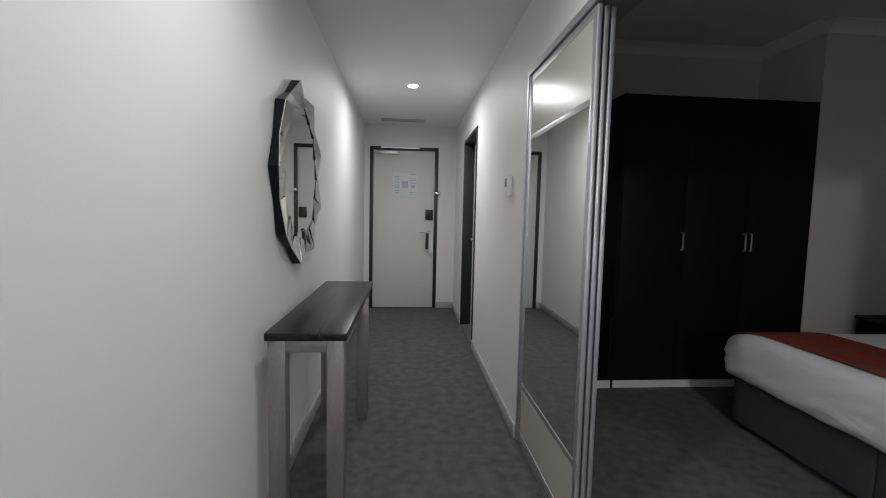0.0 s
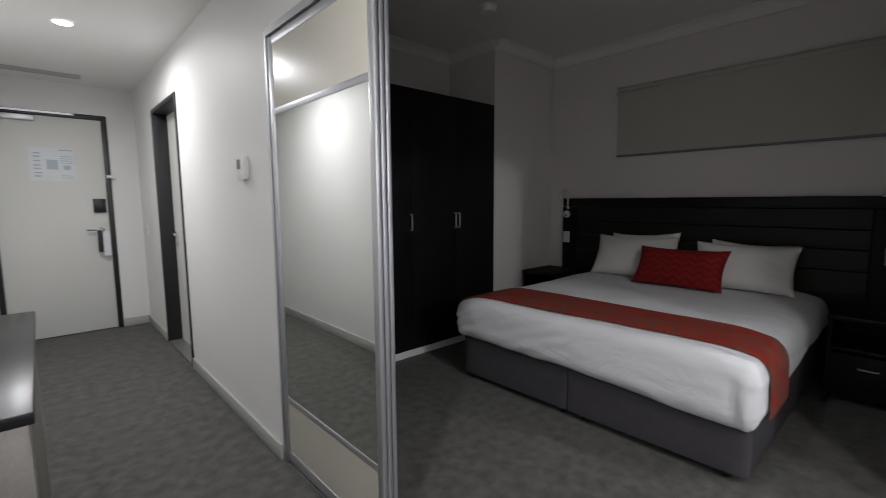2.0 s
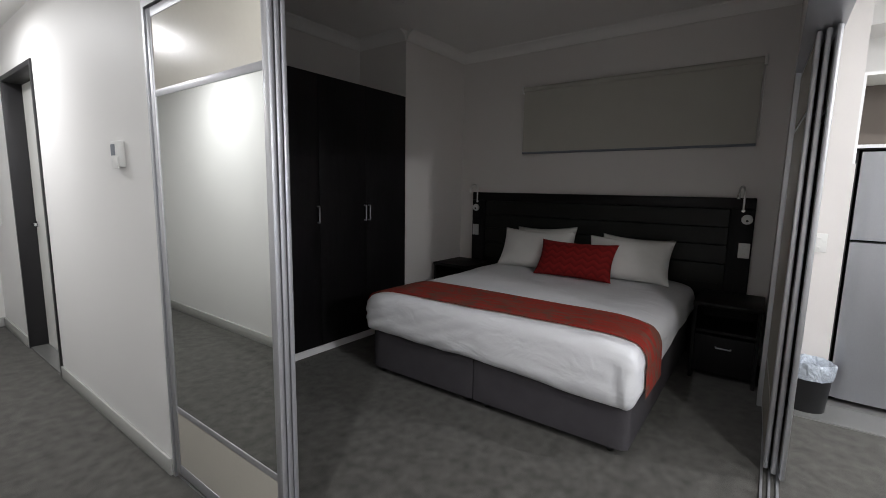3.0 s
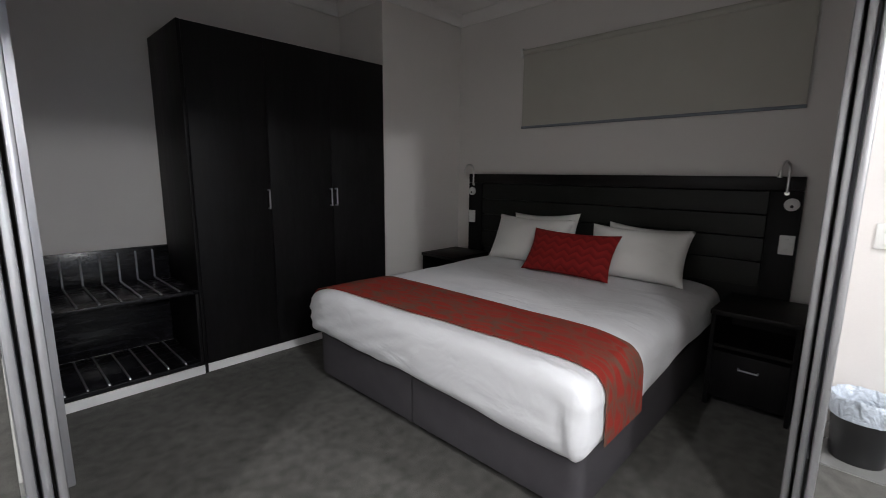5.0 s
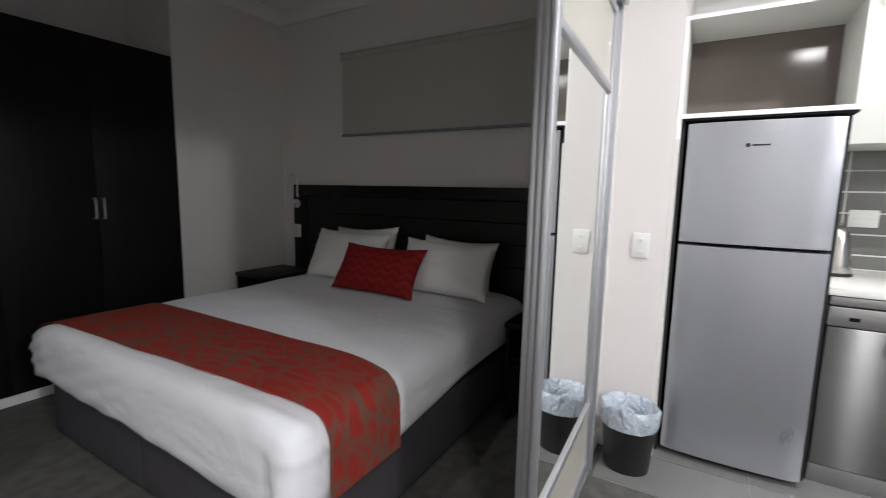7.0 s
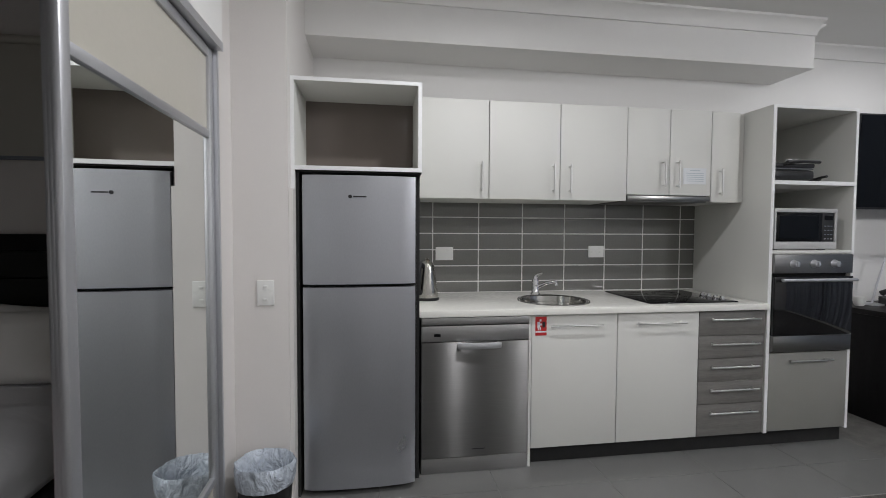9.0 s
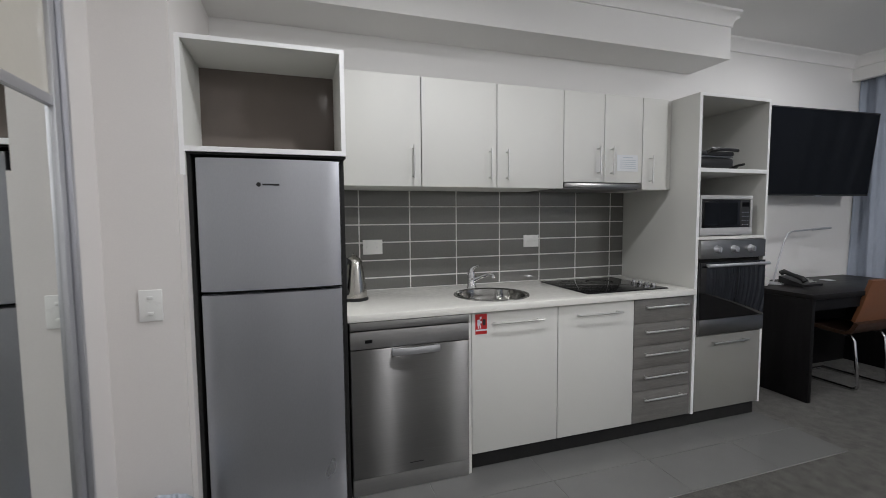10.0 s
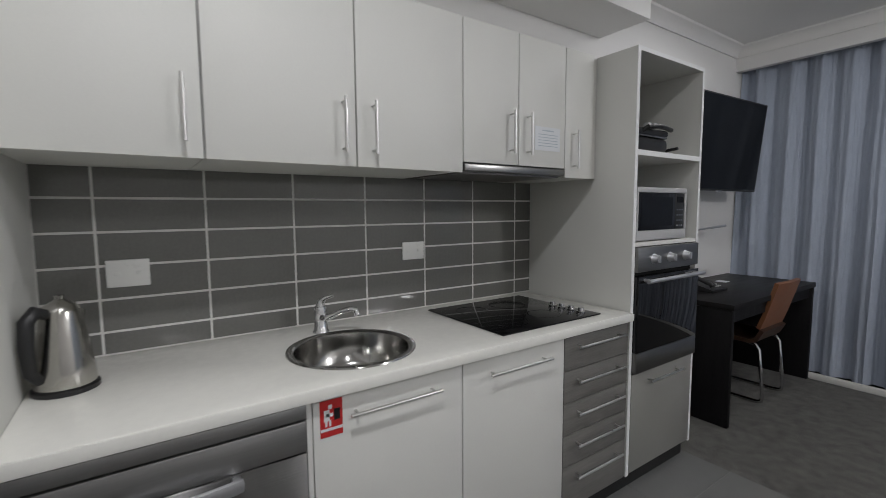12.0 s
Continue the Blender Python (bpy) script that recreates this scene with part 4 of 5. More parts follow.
def fridge_door(z0, z1):
    bm = bmesh.new()
    # a slightly bowed front
    n = 14
    rows = []
    for i in range(n + 1):
        f = i / n
        y = FR0 + (FR1 - FR0) * f
        bow = 0.016 * (1 - (2 * f - 1) ** 2) - (0.010 if i in (0, n) else 0)
        rows.append((3.703 - bow, y))
    front = [[bm.verts.new((x, y, z)) for x, y in rows] for z in (z0 + 0.004, z1 - 0.004)]
    back = [[bm.verts.new((3.75, y, z)) for x, y in rows] for z in (z0, z1)]
    for i in range(n):
        bm.faces.new((front[0][i], front[0][i + 1], front[1][i + 1], front[1][i]))
        bm.faces.new((back[0][i], back[1][i], back[1][i + 1], back[0][i + 1]))
        bm.faces.new((front[0][i], back[0][i], back[0][i + 1], front[0][i + 1]))
        bm.faces.new((front[1][i], front[1][i + 1], back[1][i + 1], back[1][i]))
    for e in (0, n):
        bm.faces.new((front[0][e], front[1][e], back[1][e], back[0][e]))
    return part("door", bm, FRIDGE, fridge, "silver coated fridge door", 30)


fridge_door(0.035, 1.048)
top_door = fridge_door(1.056, 1.594)
block("badge", BLACK, top_door, (3.684, 3.689, -0.270, -0.206, 1.484, 1.491), label="small dark maker's badge")
bm = bmesh.new()
tube(bm, [(3.690, -0.192, 1.4875), (3.684, -0.192, 1.4875)], 0.009, 16)
part("badge_disc", bm, BLACK, top_door, "dark round badge", 40)
for y in (FR0 + 0.06, FR1 - 0.06):
    block("foot", BLACK, fridge, (3.78, 3.84, y - 0.02, y + 0.02, 0.004, 0.03))

# lower units
dw = thing("dishwasher", (4.1, -0.856, 0), "stainless steel dishwasher with a curved bar handle", "dishwasher")
W0, W1 = -1.150, -0.550
block("body", MATTEBLACK, dw, (3.86, 4.42, W0 + 0.004, W1 - 0.004, 0.006, 0.85))
block("door", STEEL, dw, (3.812, 3.858, W0 + 0.003, W1 - 0.003, 0.095, 0.727), r=0.004, label="brushed steel door")
block("control_panel", STEEL_PALE, dw, (3.812, 3.858, W0 + 0.003, W1 - 0.003, 0.730, 0.815), r=0.004, label="steel control strip")
block("top_strip", STEEL_PALE, dw, (3.810, 3.858, W0 + 0.003, W1 - 0.003, 0.821, 0.859), r=0.003)
block("kick_panel", STEEL_PALE, dw, (3.82, 3.858, W0 + 0.003, W1 - 0.003, 0.006, 0.09), r=0.003, label="steel kick panel")
block("display", BLACKGLASS, dw, (3.8105, 3.813, W1 - 0.105, W1 - 0.07, 0.758, 0.774), label="small dark display")
bm = soft_box(3.780, 3.796, -0.985, -0.742, 0.694, 0.728, 0.007, 0.02)
for v in bm.verts:
    v.co.x -= 0.010 * math.cos((v.co.y + 0.8635) / 0.1215 * 1.5)
for y in (-0.970, -0.757):
    box(bm, 3.786, 3.813, y - 0.010, y + 0.010, 0.700, 0.724, r=0.003)
part("handle", bm, ALU, dw, "flat curved satin handle", 40)
block("badge", BLACK, dw, (3.8108, 3.8125, -0.90, -0.83, 0.135, 0.139), label="small grey maker's mark")


def base_unit(name, label, y0, y1, doors):
    ob = thing(name, (4.15, (y0 + y1) / 2, 0), label, "cupboard", "kitchen lower cupboards")
    block("carcass", LAMINATE, ob, (KF + 0.02, EX - 0.02, y0 + 0.002, y0 + 0.018, 0.11, 0.855), (KF + 0.02, EX - 0.02, y1 - 0.018, y1 - 0.002, 0.11, 0.855), (KF + 0.02, EX - 0.02, y0 + 0.018, y1 - 0.018, 0.11, 0.126))
    return ob


for y0, y1 in ((-1.677, -1.168), (-2.192, -1.680)):
    ob = base_unit("base_cupboard", "white laminate lower cupboard with a bar handle", y0, y1, 1)
    door = block("door", LAMINATE, ob, (KF, KF + 0.018, y0 + 0.0015, y1 - 0.0015, 0.108, 0.856), r=0.001)
    ym = (y0 + y1) / 2
    bar_handle(door, KF, (ym - 0.155, 0.80), (ym + 0.155, 0.80), 0.0055)
block("filler", LAMINATE, house, (KF, KF + 0.018, -1.166, -1.152, 0.0, 0.856))
drawers = base_unit("drawer_unit", "five-drawer grey woodgrain kitchen unit with bar handles", -2.632, -2.194, 0)
for z0, z1 in ((0.108, 0.298), (0.301, 0.435), (0.438, 0.572), (0.575, 0.709), (0.712, 0.856)):
    d = block("drawer_front", WOODGREY, drawers, (KF, KF + 0.018, -2.6305, -2.1955, z0, z1), r=0.001, label="grey woodgrain drawer front")
    bar_handle(d, KF, (-2.575, z1 - 0.045), (-2.255, z1 - 0.045), 0.0055)
kick = fixed("trim_kickboard", MATTEBLACK, "recessed black kickboard under the kitchen units", "kickboard", (3.872, 3.89, -3.24, -1.152, 0.004, 0.108))

bench = bmesh.new()
box(bench, 3.805, EX, -2.632, -0.541, 0.862, 0.899, r=0.004)
bench_ob = part("benchtop", bench, BENCH, None, smooth=40)
part_edge = block("front_edge", BENCH, bench_ob, (3.801, 3.8045, -2.632, -0.541, 0.864, 0.897), r=0.001)
tagged(bench_ob, "pale stone kitchen benchtop with sink and cooktop", "benchtop")

# the sink's round hole
SX, SY, SR = 4.085, -1.395, 0.212
cut = bmesh.new()
lathe(cut, [(SR - 0.012, 0.80), (SR - 0.012, 0.95)], SX, SY, 48)
bmesh.ops.recalc_face_normals(cut, faces=cut.faces[:])
cut_mesh = bpy.data.meshes.new("cutter")
cut.to_mesh(cut_mesh)
cut.free()
cut_ob = new("cutter", cut_mesh)
mod = bench_ob.modifiers.new("hole", "BOOLEAN")
mod.operation, mod.object, mod.solver = "DIFFERENCE", cut_ob, "EXACT"
bpy.context.view_layer.update()
made = bpy.data.meshes.new_from_object(bench_ob.evaluated_get(bpy.context.evaluated_depsgraph_get()))
bench_ob.modifiers.clear()
bench_ob.data = made
bpy.data.objects.remove(cut_ob)

sink = thing("sink", (SX, SY, 0.75), "round stainless steel sink bowl set in the benchtop", "sink")
bm = bmesh.new()
lathe(bm, [(SR + 0.008, 0.8995), (SR + 0.006, 0.904), (SR - 0.010, 0.904), (SR - 0.018, 0.898), (SR - 0.024, 0.86), (SR - 0.034, 0.79), (SR - 0.06, 0.765), (0.05, 0.755), (0.03, 0.75)], SX, SY, 64, caps=(False, True))
part("bowl", bm, SINKSTEEL, sink, "", 40)
bm = bmesh.new()
lathe(bm, [(0.04, 0.757), (0.034, 0.759), (0.015, 0.756), (0.002, 0.756)], SX, SY, 24)
part("waste", bm, CHROME, sink, "chrome waste plug", 40)

tap = thing("tap", (4.335, -1.372, 0.899), "chrome single-lever mixer tap behind the sink", "tap")
bm = bmesh.new()
lathe(bm, [(0.032, 0.8995), (0.032, 0.906), (0.026, 0.912), (0.024, 0.96), (0.026, 0.985), (0.022, 1.002), (0.004, 1.008)], 4.335, -1.372, 24)
part("body", bm, CHROME, tap, "", 50)
bm = bmesh.new()
tube(bm, [(4.335, -1.372, 0.94), (4.312, -1.40, 0.962), (4.284, -1.434, 0.982), (4.258, -1.465, 0.994), (4.246, -1.480, 0.990), (4.243, -1.484, 0.970)], [0.013, 0.012, 0.011, 0.0105, 0.011, 0.012], 14)
part("spout", bm, CHROME, tap, "", 50)
bm = bmesh.new()
tube(bm, [(4.335, -1.372, 1.0), (4.333, -1.375, 1.022), (4.322, -1.388, 1.036), (4.300, -1.410, 1.046)], [0.019, 0.015, 0.009, 0.007], 12)
part("lever", bm, CHROME, tap, "", 50)

hob = thing("cooktop", (4.15, -2.2, 0.899), "black glass electric cooktop with four steel knobs", "cooktop")
block("glass", BLACKGLASS, hob, (3.875, 4.395, -2.49, -1.905, 0.8995, 0.906), r=0.002)
for k, (x, y) in enumerate(((4.02, -2.06), (4.26, -2.06), (4.02, -2.28), (4.26, -2.28))):
    bm = bmesh.new()
    r = (0.09, 0.075, 0.075, 0.09)[k]
    lathe(bm, [(r, 0.9062), (r, 0.9066), (r - 0.004, 0.9066), (r - 0.004, 0.9062)], x, y, 40, caps=(False, False))
    part("cooking_zone", bm, BLACKGLASS, hob, "thin printed ring")
for k in range(4):
    bm = bmesh.new()
    x = 3.94 + k * 0.055
    lathe(bm, [(0.019, 0.9062), (0.019, 0.912), (0.014, 0.915), (0.013, 0.928), (0.002, 0.929)], x, -2.435, 20)
    part("knob", bm, CHROME, hob, "steel knob" if k == 0 else "", 40)

kettle = thing("kettle", (4.20, -0.625, 0.899), "brushed steel cordless kettle with a black handle", "kettle")
kx, ky = 4.20, -0.625
bm = bmesh.new()
lathe(bm, [(0.067, 0.916), (0.068, 0.925), (0.064, 0.97), (0.053, 1.05), (0.043, 1.110), (0.041, 1.116)], kx, ky, 40)
part("body", bm, KETTLESTEEL, kettle, "brushed steel body", 50)
bm = bmesh.new()
lathe(bm, [(0.041, 1.1155), (0.035, 1.129), (0.016, 1.140), (0.010, 1.145), (0.011, 1.154), (0.001, 1.157)], kx, ky, 30)
part("lid", bm, KETTLESTEEL, kettle, "domed steel lid", 50)
bm = bmesh.new()
lathe(bm, [(0.074, 0.8995), (0.074, 0.911), (0.064, 0.9155)], kx, ky, 36)
part("base", bm, BLACK, kettle, "black power base", 50)
bm = bmesh.new()
tube(bm, [(kx - 0.72 * q, ky + 0.69 * q, z) for q, z in ((0.038, 1.110), (0.064, 1.122), (0.086, 1.10), (0.091, 1.04), (0.086, 0.97), (0.064, 0.942))], [0.014, 0.017, 0.018, 0.017, 0.015, 0.012], 12)
part("handle", bm, BLACK, kettle, "black loop handle", 50)
bm = bmesh.new()
tube(bm, [(kx + 0.72 * q, ky - 0.69 * q, z) for q, z in ((0.034, 1.072), (0.048, 1.090), (0.056, 1.104))], [0.022, 0.016, 0.011], 14)
part("spout", bm, KETTLESTEEL, kettle, "steel spout", 50)

# upper cupboards
UF, UZ0, UZ1 = 4.016, 1.512, 2.078
ups = [(-0.963, -0.542, 1), (-1.398, -0.966, 1), (-1.826, -1.401, -1)]
for y0, y1, hinge in ups:
    ob = thing("wall_cupboard", (4.25, (y0 + y1) / 2, UZ0), "white laminate wall cupboard with an upright bar handle", "cupboard", "kitchen wall cupboards")
    block("carcass", LAMINATE, ob, (UF + 0.02, EX - 0.002, y0, y1, UZ0 + 0.004, UZ1 - 0.002))
    door = block("door", LAMINATE, ob, (UF, UF + 0.018, y0 + 0.0015, y1 - 0.0015, UZ0, UZ1), r=0.001)
    hy = y0 + 0.045 if hinge > 0 else y1 - 0.055
    bar_handle(door, UF, (hy, 1.552), (hy, 1.722), 0.0055)
ob = thing("hood_cupboard", (4.25, -2.11, 1.55), "white two-door cupboard holding a slide-out range hood", "cupboard", "kitchen wall cupboards")
block("carcass", LAMINATE, ob, (UF + 0.02, EX - 0.002, -2.395, -1.829, 1.556, UZ1 - 0.002))
for y0, y1, hy in ((-2.111, -1.829, -2.065), (-2.395, -2.114, -2.16)):
    door = block("door", LAMINATE, ob, (UF, UF + 0.018, y0 + 0.0015, y1 - 0.0015, 1.552, UZ1), r=0.001)
    bar_handle(door, UF, (hy, 1.595), (hy, 1.765), 0.0055)
hood = thing("range_hood", (4.22, -2.11, 1.51), "slim slide-out range hood with a steel front strip", "range hood")
block("body", STEEL_H, hood, (UF + 0.03, 4.40, -2.39, -1.834, 1.512, 1.552))
block("front_strip", STEEL_H, hood, (UF - 0.006, UF + 0.028, -2.393, -1.831, 1.518, 1.546), r=0.003, label="brushed steel front strip")
sheet = block("instruction_sheet", PAPER, None, (UF - 0.0025, UF - 0.0005, -2.362, -2.205, 1.622, 1.722))
tagged(sheet, "small printed instruction sheet taped to the cupboard door", "paper notice")
block("print_line", FAINT, sheet, *[(UF - 0.0032, UF - 0.0026, -2.345, -2.225, z, z + 0.003) for z in (1.64, 1.652, 1.664, 1.676, 1.688)], (UF - 0.0032, UF - 0.0026, -2.32, -2.25, 1.704, 1.709))
ob = thing("wall_cupboard", (4.25, -2.49, UZ0), "narrow white wall cupboard beside the oven tower", "cupboard", "kitchen wall cupboards")
block("carcass", LAMINATE, ob, (UF + 0.02, EX - 0.002, -2.638, -2.398, UZ0 + 0.004, UZ1 - 0.002))
door = block("door", LAMINATE, ob, (UF, UF + 0.018, -2.592, -2.3995, UZ0, UZ1), r=0.001)
bar_handle(door, UF, (-2.455, 1.552), (-2.455, 1.722), 0.0055)

# oven tower
T0, T1, TF, TT = -3.222, -2.664, 3.832, 2.083
tower = thing("oven_tower", (4.15, -2.94, 0), "tall white kitchen tower with open shelves and oven", "cupboard")
block("side_panel", LAMINATE, tower, (TF, EX - 0.001, T1 - 0.003, T1 + 0.018, 0.10, TT), r=0.001)
block("side_panel", LAMINATE, tower, (TF, EX - 0.001, T0 - 0.018, T0, 0.10, TT), r=0.001)
block("top_panel", LAMINATE, tower, (TF, EX - 0.001, T0, T1 - 0.003, TT - 0.018, TT), r=0.001)
block("shelf", LAMINATE, tower, (TF, EX - 0.02, T0, T1 - 0.003, 1.612, 1.636), r=0.001)
block("shelf", LAMINATE, tower, (TF, EX - 0.02, T0, T1 - 0.003, 1.196, 1.216), r=0.001)
block("back_panel", TAUPE, tower, (EX - 0.02, EX - 0.002, T0, T1 - 0.003, 1.216, TT - 0.018))
block("edge_strip", LAM_EDGE, tower, (TF - 0.003, TF - 0.0005, T1 - 0.003, T1 + 0.018, 0.10, TT), (TF - 0.003, TF - 0.0005, T0 - 0.018, T0, 0.10, TT), (TF - 0.003, TF - 0.0005, T0, T1 - 0.003, TT - 0.018, TT), (TF - 0.003, TF - 0.0005, T0, T1 - 0.003, 1.612, 1.636))
low = block("drawer_front", TAUPE, tower, (TF - 0.004, TF + 0.014, T0 + 0.002, T1 - 0.006, 0.11, 0.592), r=0.001, label="taupe laminate drawer front")
bar_handle(low, TF - 0.004, (-3.085, 0.545), (-2.785, 0.545), 0.0055)

oven = thing("oven", (4.1, -2.94, 0.6), "built-in stainless steel oven with black glass door", "oven")
O0, O1 = T0 + 0.002, T1 - 0.006
block("body", MATTEBLACK, oven, (TF + 0.02, 4.40, O0 + 0.004, O1 - 0.004, 0.60, 1.19))
block("control_panel", STEEL_H, oven, (TF - 0.018, TF + 0.02, O0, O1, 1.078, 1.192), r=0.003, label="steel control panel")
odoor = block("door", OVENGLASS, oven, (TF - 0.024, TF + 0.018, O0 + 0.002, O1 - 0.002, 0.70, 1.058), r=0.003, label="black glass oven door")
block("door_trim", STEEL_H, odoor, (TF - 0.0235, TF + 0.017, O0 + 0.002, O1 - 0.002, 0.602, 0.698), r=0.002, label="steel lower door strip")
bm = bmesh.new()
tube(bm, [(TF - 0.06, O0 + 0.02, 1.04), (TF - 0.06, O1 - 0.02, 1.04)], 0.010, 12)
for y in (O0 + 0.05, O1 - 0.05):
    tube(bm, [(TF - 0.02, y, 1.04), (TF - 0.06, y, 1.04)], 0.008, 8)
part("door_handle", bm, ALU, odoor, "steel bar handle", 40)
for y in (-2.80, -2.942, -3.085):
    bm = bmesh.new()
    tube(bm, [(TF - 0.0175, y, 1.135), (TF - 0.024, y, 1.135), (TF - 0.045, y, 1.135)], [0.026, 0.022, 0.017], 20)
    kn = part("knob", bm, ALU, oven, "pale silver knob", 40)
    block("pointer", ALU, kn, (TF - 0.052, TF - 0.0445, y - 0.005, y + 0.005, 1.119, 1.151), r=0.001)

MF = TF - 0.02
micro = thing("microwave", (4.05, -2.89, 1.216), "silver countertop microwave oven with dark door", "microwave")
M0, M1 = -3.115, -2.680
block("body", SILVERCASE, micro, (MF + 0.035, 4.25, M0, M1, 1.222, 1.470), r=0.006, label="silver case")
block("door", BLACKGLASS, micro, (MF + 0.022, MF + 0.034, M0 + 0.105, M1 - 0.012, 1.269, 1.445), r=0.002, label="dark glass door")
block("front_frame", SILVERCASE, micro, (MF + 0.020, MF + 0.036, M0, M1, 1.222, 1.268), (MF + 0.020, MF + 0.036, M0, M1, 1.446, 1.470), (MF + 0.020, MF + 0.036, M0, M0 + 0.016, 1.2685, 1.4455), (MF + 0.020, MF + 0.036, M1 - 0.011, M1, 1.2685, 1.4455), r=0.002, label="pale silver front frame")
block("window", SCREEN, micro, (MF + 0.0205, MF + 0.0225, M0 + 0.13, M1 - 0.035, 1.288, 1.425), label="dark mesh window")
block("control_panel", BLACK, micro, (MF + 0.024, MF + 0.034, M0 + 0.017, M0 + 0.100, 1.269, 1.445), r=0.002)
for c in range(3):
    for k in range(4):
        block("key", SILVERCASE if k == 0 and c != 1 else INK, micro, (MF + 0.0225, MF + 0.024, M0 + 0.030 + c * 0.022, M0 + 0.042 + c * 0.022, 1.283 + k * 0.026, 1.289 + k * 0.026))
block("clock", BLACKGLASS, micro, (MF + 0.0225, MF + 0.024, M0 + 0.028, M0 + 0.088, 1.40, 1.428), label="dark clock display")
for y in (M0 + 0.05, M1 - 0.05):
    block("foot", BLACK, micro, (MF + 0.06, MF + 0.09, y - 0.015, y + 0.015, 1.216, 1.223))

press = thing("sandwich_press", (4.02, -2.83, 1.636), "black and silver sandwich press on the shelf", "sandwich press")
bm = soft_box(3.868, 4.18, -2.99, -2.69, 1.642, 1.712, 0.024, 0.04)
part("base", bm, BLACK, press, "black base", 50)
bm = soft_box(3.864, 4.18, -2.985, -2.69, 1.714, 1.752, 0.016, 0.04)
part("lid", bm, BLACK, press, "black lid", 50)
block("plate_edge", STEEL_H, press, (3.866, 4.17, -2.97, -2.70, 1.709, 1.716), label="silver plate edge")
block("handle_bracket", SILVERCASE, press, (3.846, 3.872, -2.80, -2.772, 1.742, 1.768), (3.846, 3.872, -2.845, -2.817, 1.744, 1.770), r=0.003, label="silver handle brackets")
bm = bmesh.new()
tube(bm, [(3.875, -2.76, 1.73), (3.845, -2.77, 1.748), (3.838, -2.84, 1.754), (3.845, -2.91, 1.756), (3.875, -3.02, 1.758)], 0.011, 10)
part("handle", bm, BLACK, press, "black handle", 50)
pan = thing("frying_pan", (4.0, -3.06, 1.637), "small dark frying pan lying on the shelf", "frying pan")
bm = bmesh.new()
lathe(bm, [(0.05, 1.6365), (0.066, 1.6375), (0.085, 1.668), (0.082, 1.668), (0.064, 1.642), (0.001, 1.642)], 4.02, -3.08, 28)
part("pan", bm, BLACK, pan, "", 50)
bm = bmesh.new()
tube(bm, [(3.945, -3.07, 1.66), (3.91, -3.065, 1.667), (3.86, -3.06, 1.67)], 0.008, 8)
part("handle", bm, BLACK, pan, "", 50)

# sign, sockets, switch
sign = block("lifting_sign", RED, None, (KF - 0.0015, KF - 0.0003, -1.253, -1.188, 0.745, 0.850))
tagged(sign, "red and white warning sticker on the cupboard door", "warning sticker")
block("pictogram", PAPER, sign, (KF - 0.0024, KF - 0.0016, -1.215, -1.199, 0.790, 0.822), (KF - 0.0024, KF - 0.0016, -1.222, -1.212, 0.824, 0.836), (KF - 0.0024, KF - 0.0016, -1.225, -1.205, 0.802, 0.812), (KF - 0.0024, KF - 0.0016, -1.208, -1.202, 0.775, 0.792), (KF - 0.0024, KF - 0.0016, -1.219, -1.213, 0.775, 0.792), label="white shapes")
block("pictogram_box", BLACK, sign, (KF - 0.0024, KF - 0.0016, -1.245, -1.228, 0.79, 0.822), label="black shape")
block("caption", PAPER, sign, (KF - 0.0024, KF - 0.0016, -1.252, -1.189, 0.762, 0.770), label="white caption strip")
plate("power_point", "white double power socket on the kitchen tiles", "power socket", 4.470, -0.832, -0.712, 1.125, 1.215, "x", -1)
plate("power_point", "white double power socket on the kitchen tiles", "power socket", 4.470, -1.928, -1.812, 1.14, 1.222, "x", -1)
plate("light_switch", "white two-gang light switch beside the fridge", "light switch", 3.629, 0.150, 0.226, 0.975, 1.092, "x", -1)

bn = thing("waste_bin", (3.49, 0.165, 0), "black plastic waste bin with a clear liner", "waste bin")
bx, by = 3.49, 0.165
bm = bmesh.new()
lathe(bm, [(0.095, 0.004), (0.098, 0.012), (0.122, 0.30), (0.118, 0.30), (0.094, 0.016), (0.001, 0.014)], bx, by, 36, 0.85, 1.0)
part("bin", bm, BLACK, bn, "black tapered bin", 50)
bm = bmesh.new()
rings = []
for j, (r, z) in enumerate(((0.116, 0.215), (0.122, 0.24), (0.126, 0.30), (0.120, 0.315), (0.105, 0.30), (0.092, 0.24), (0.085, 0.16), (0.06, 0.10))):
    ring = []
    for k in range(60):
        a = 2 * math.pi * k / 60
        w = 0.006 * noise.noise(Vector((math.cos(a) * 3, math.sin(a) * 3, j * 0.8))) + 0.003 * noise.noise(Vector((math.cos(a) * 9, math.sin(a) * 9, j * 0.5)))
        ring.append(bm.verts.new((bx + 0.85 * (r + w + 0.003) * math.cos(a), by + (r + w + 0.003) * math.sin(a), z + 1.5 * w)))
    rings.append(ring)
for a, b in zip(rings, rings[1:]):
    for k in range(60):
        bm.faces.new((a[k], a[(k + 1) % 60], b[(k + 1) % 60], b[k]))
part("liner", bm, LINER, bn, "crumpled clear plastic liner", 60)

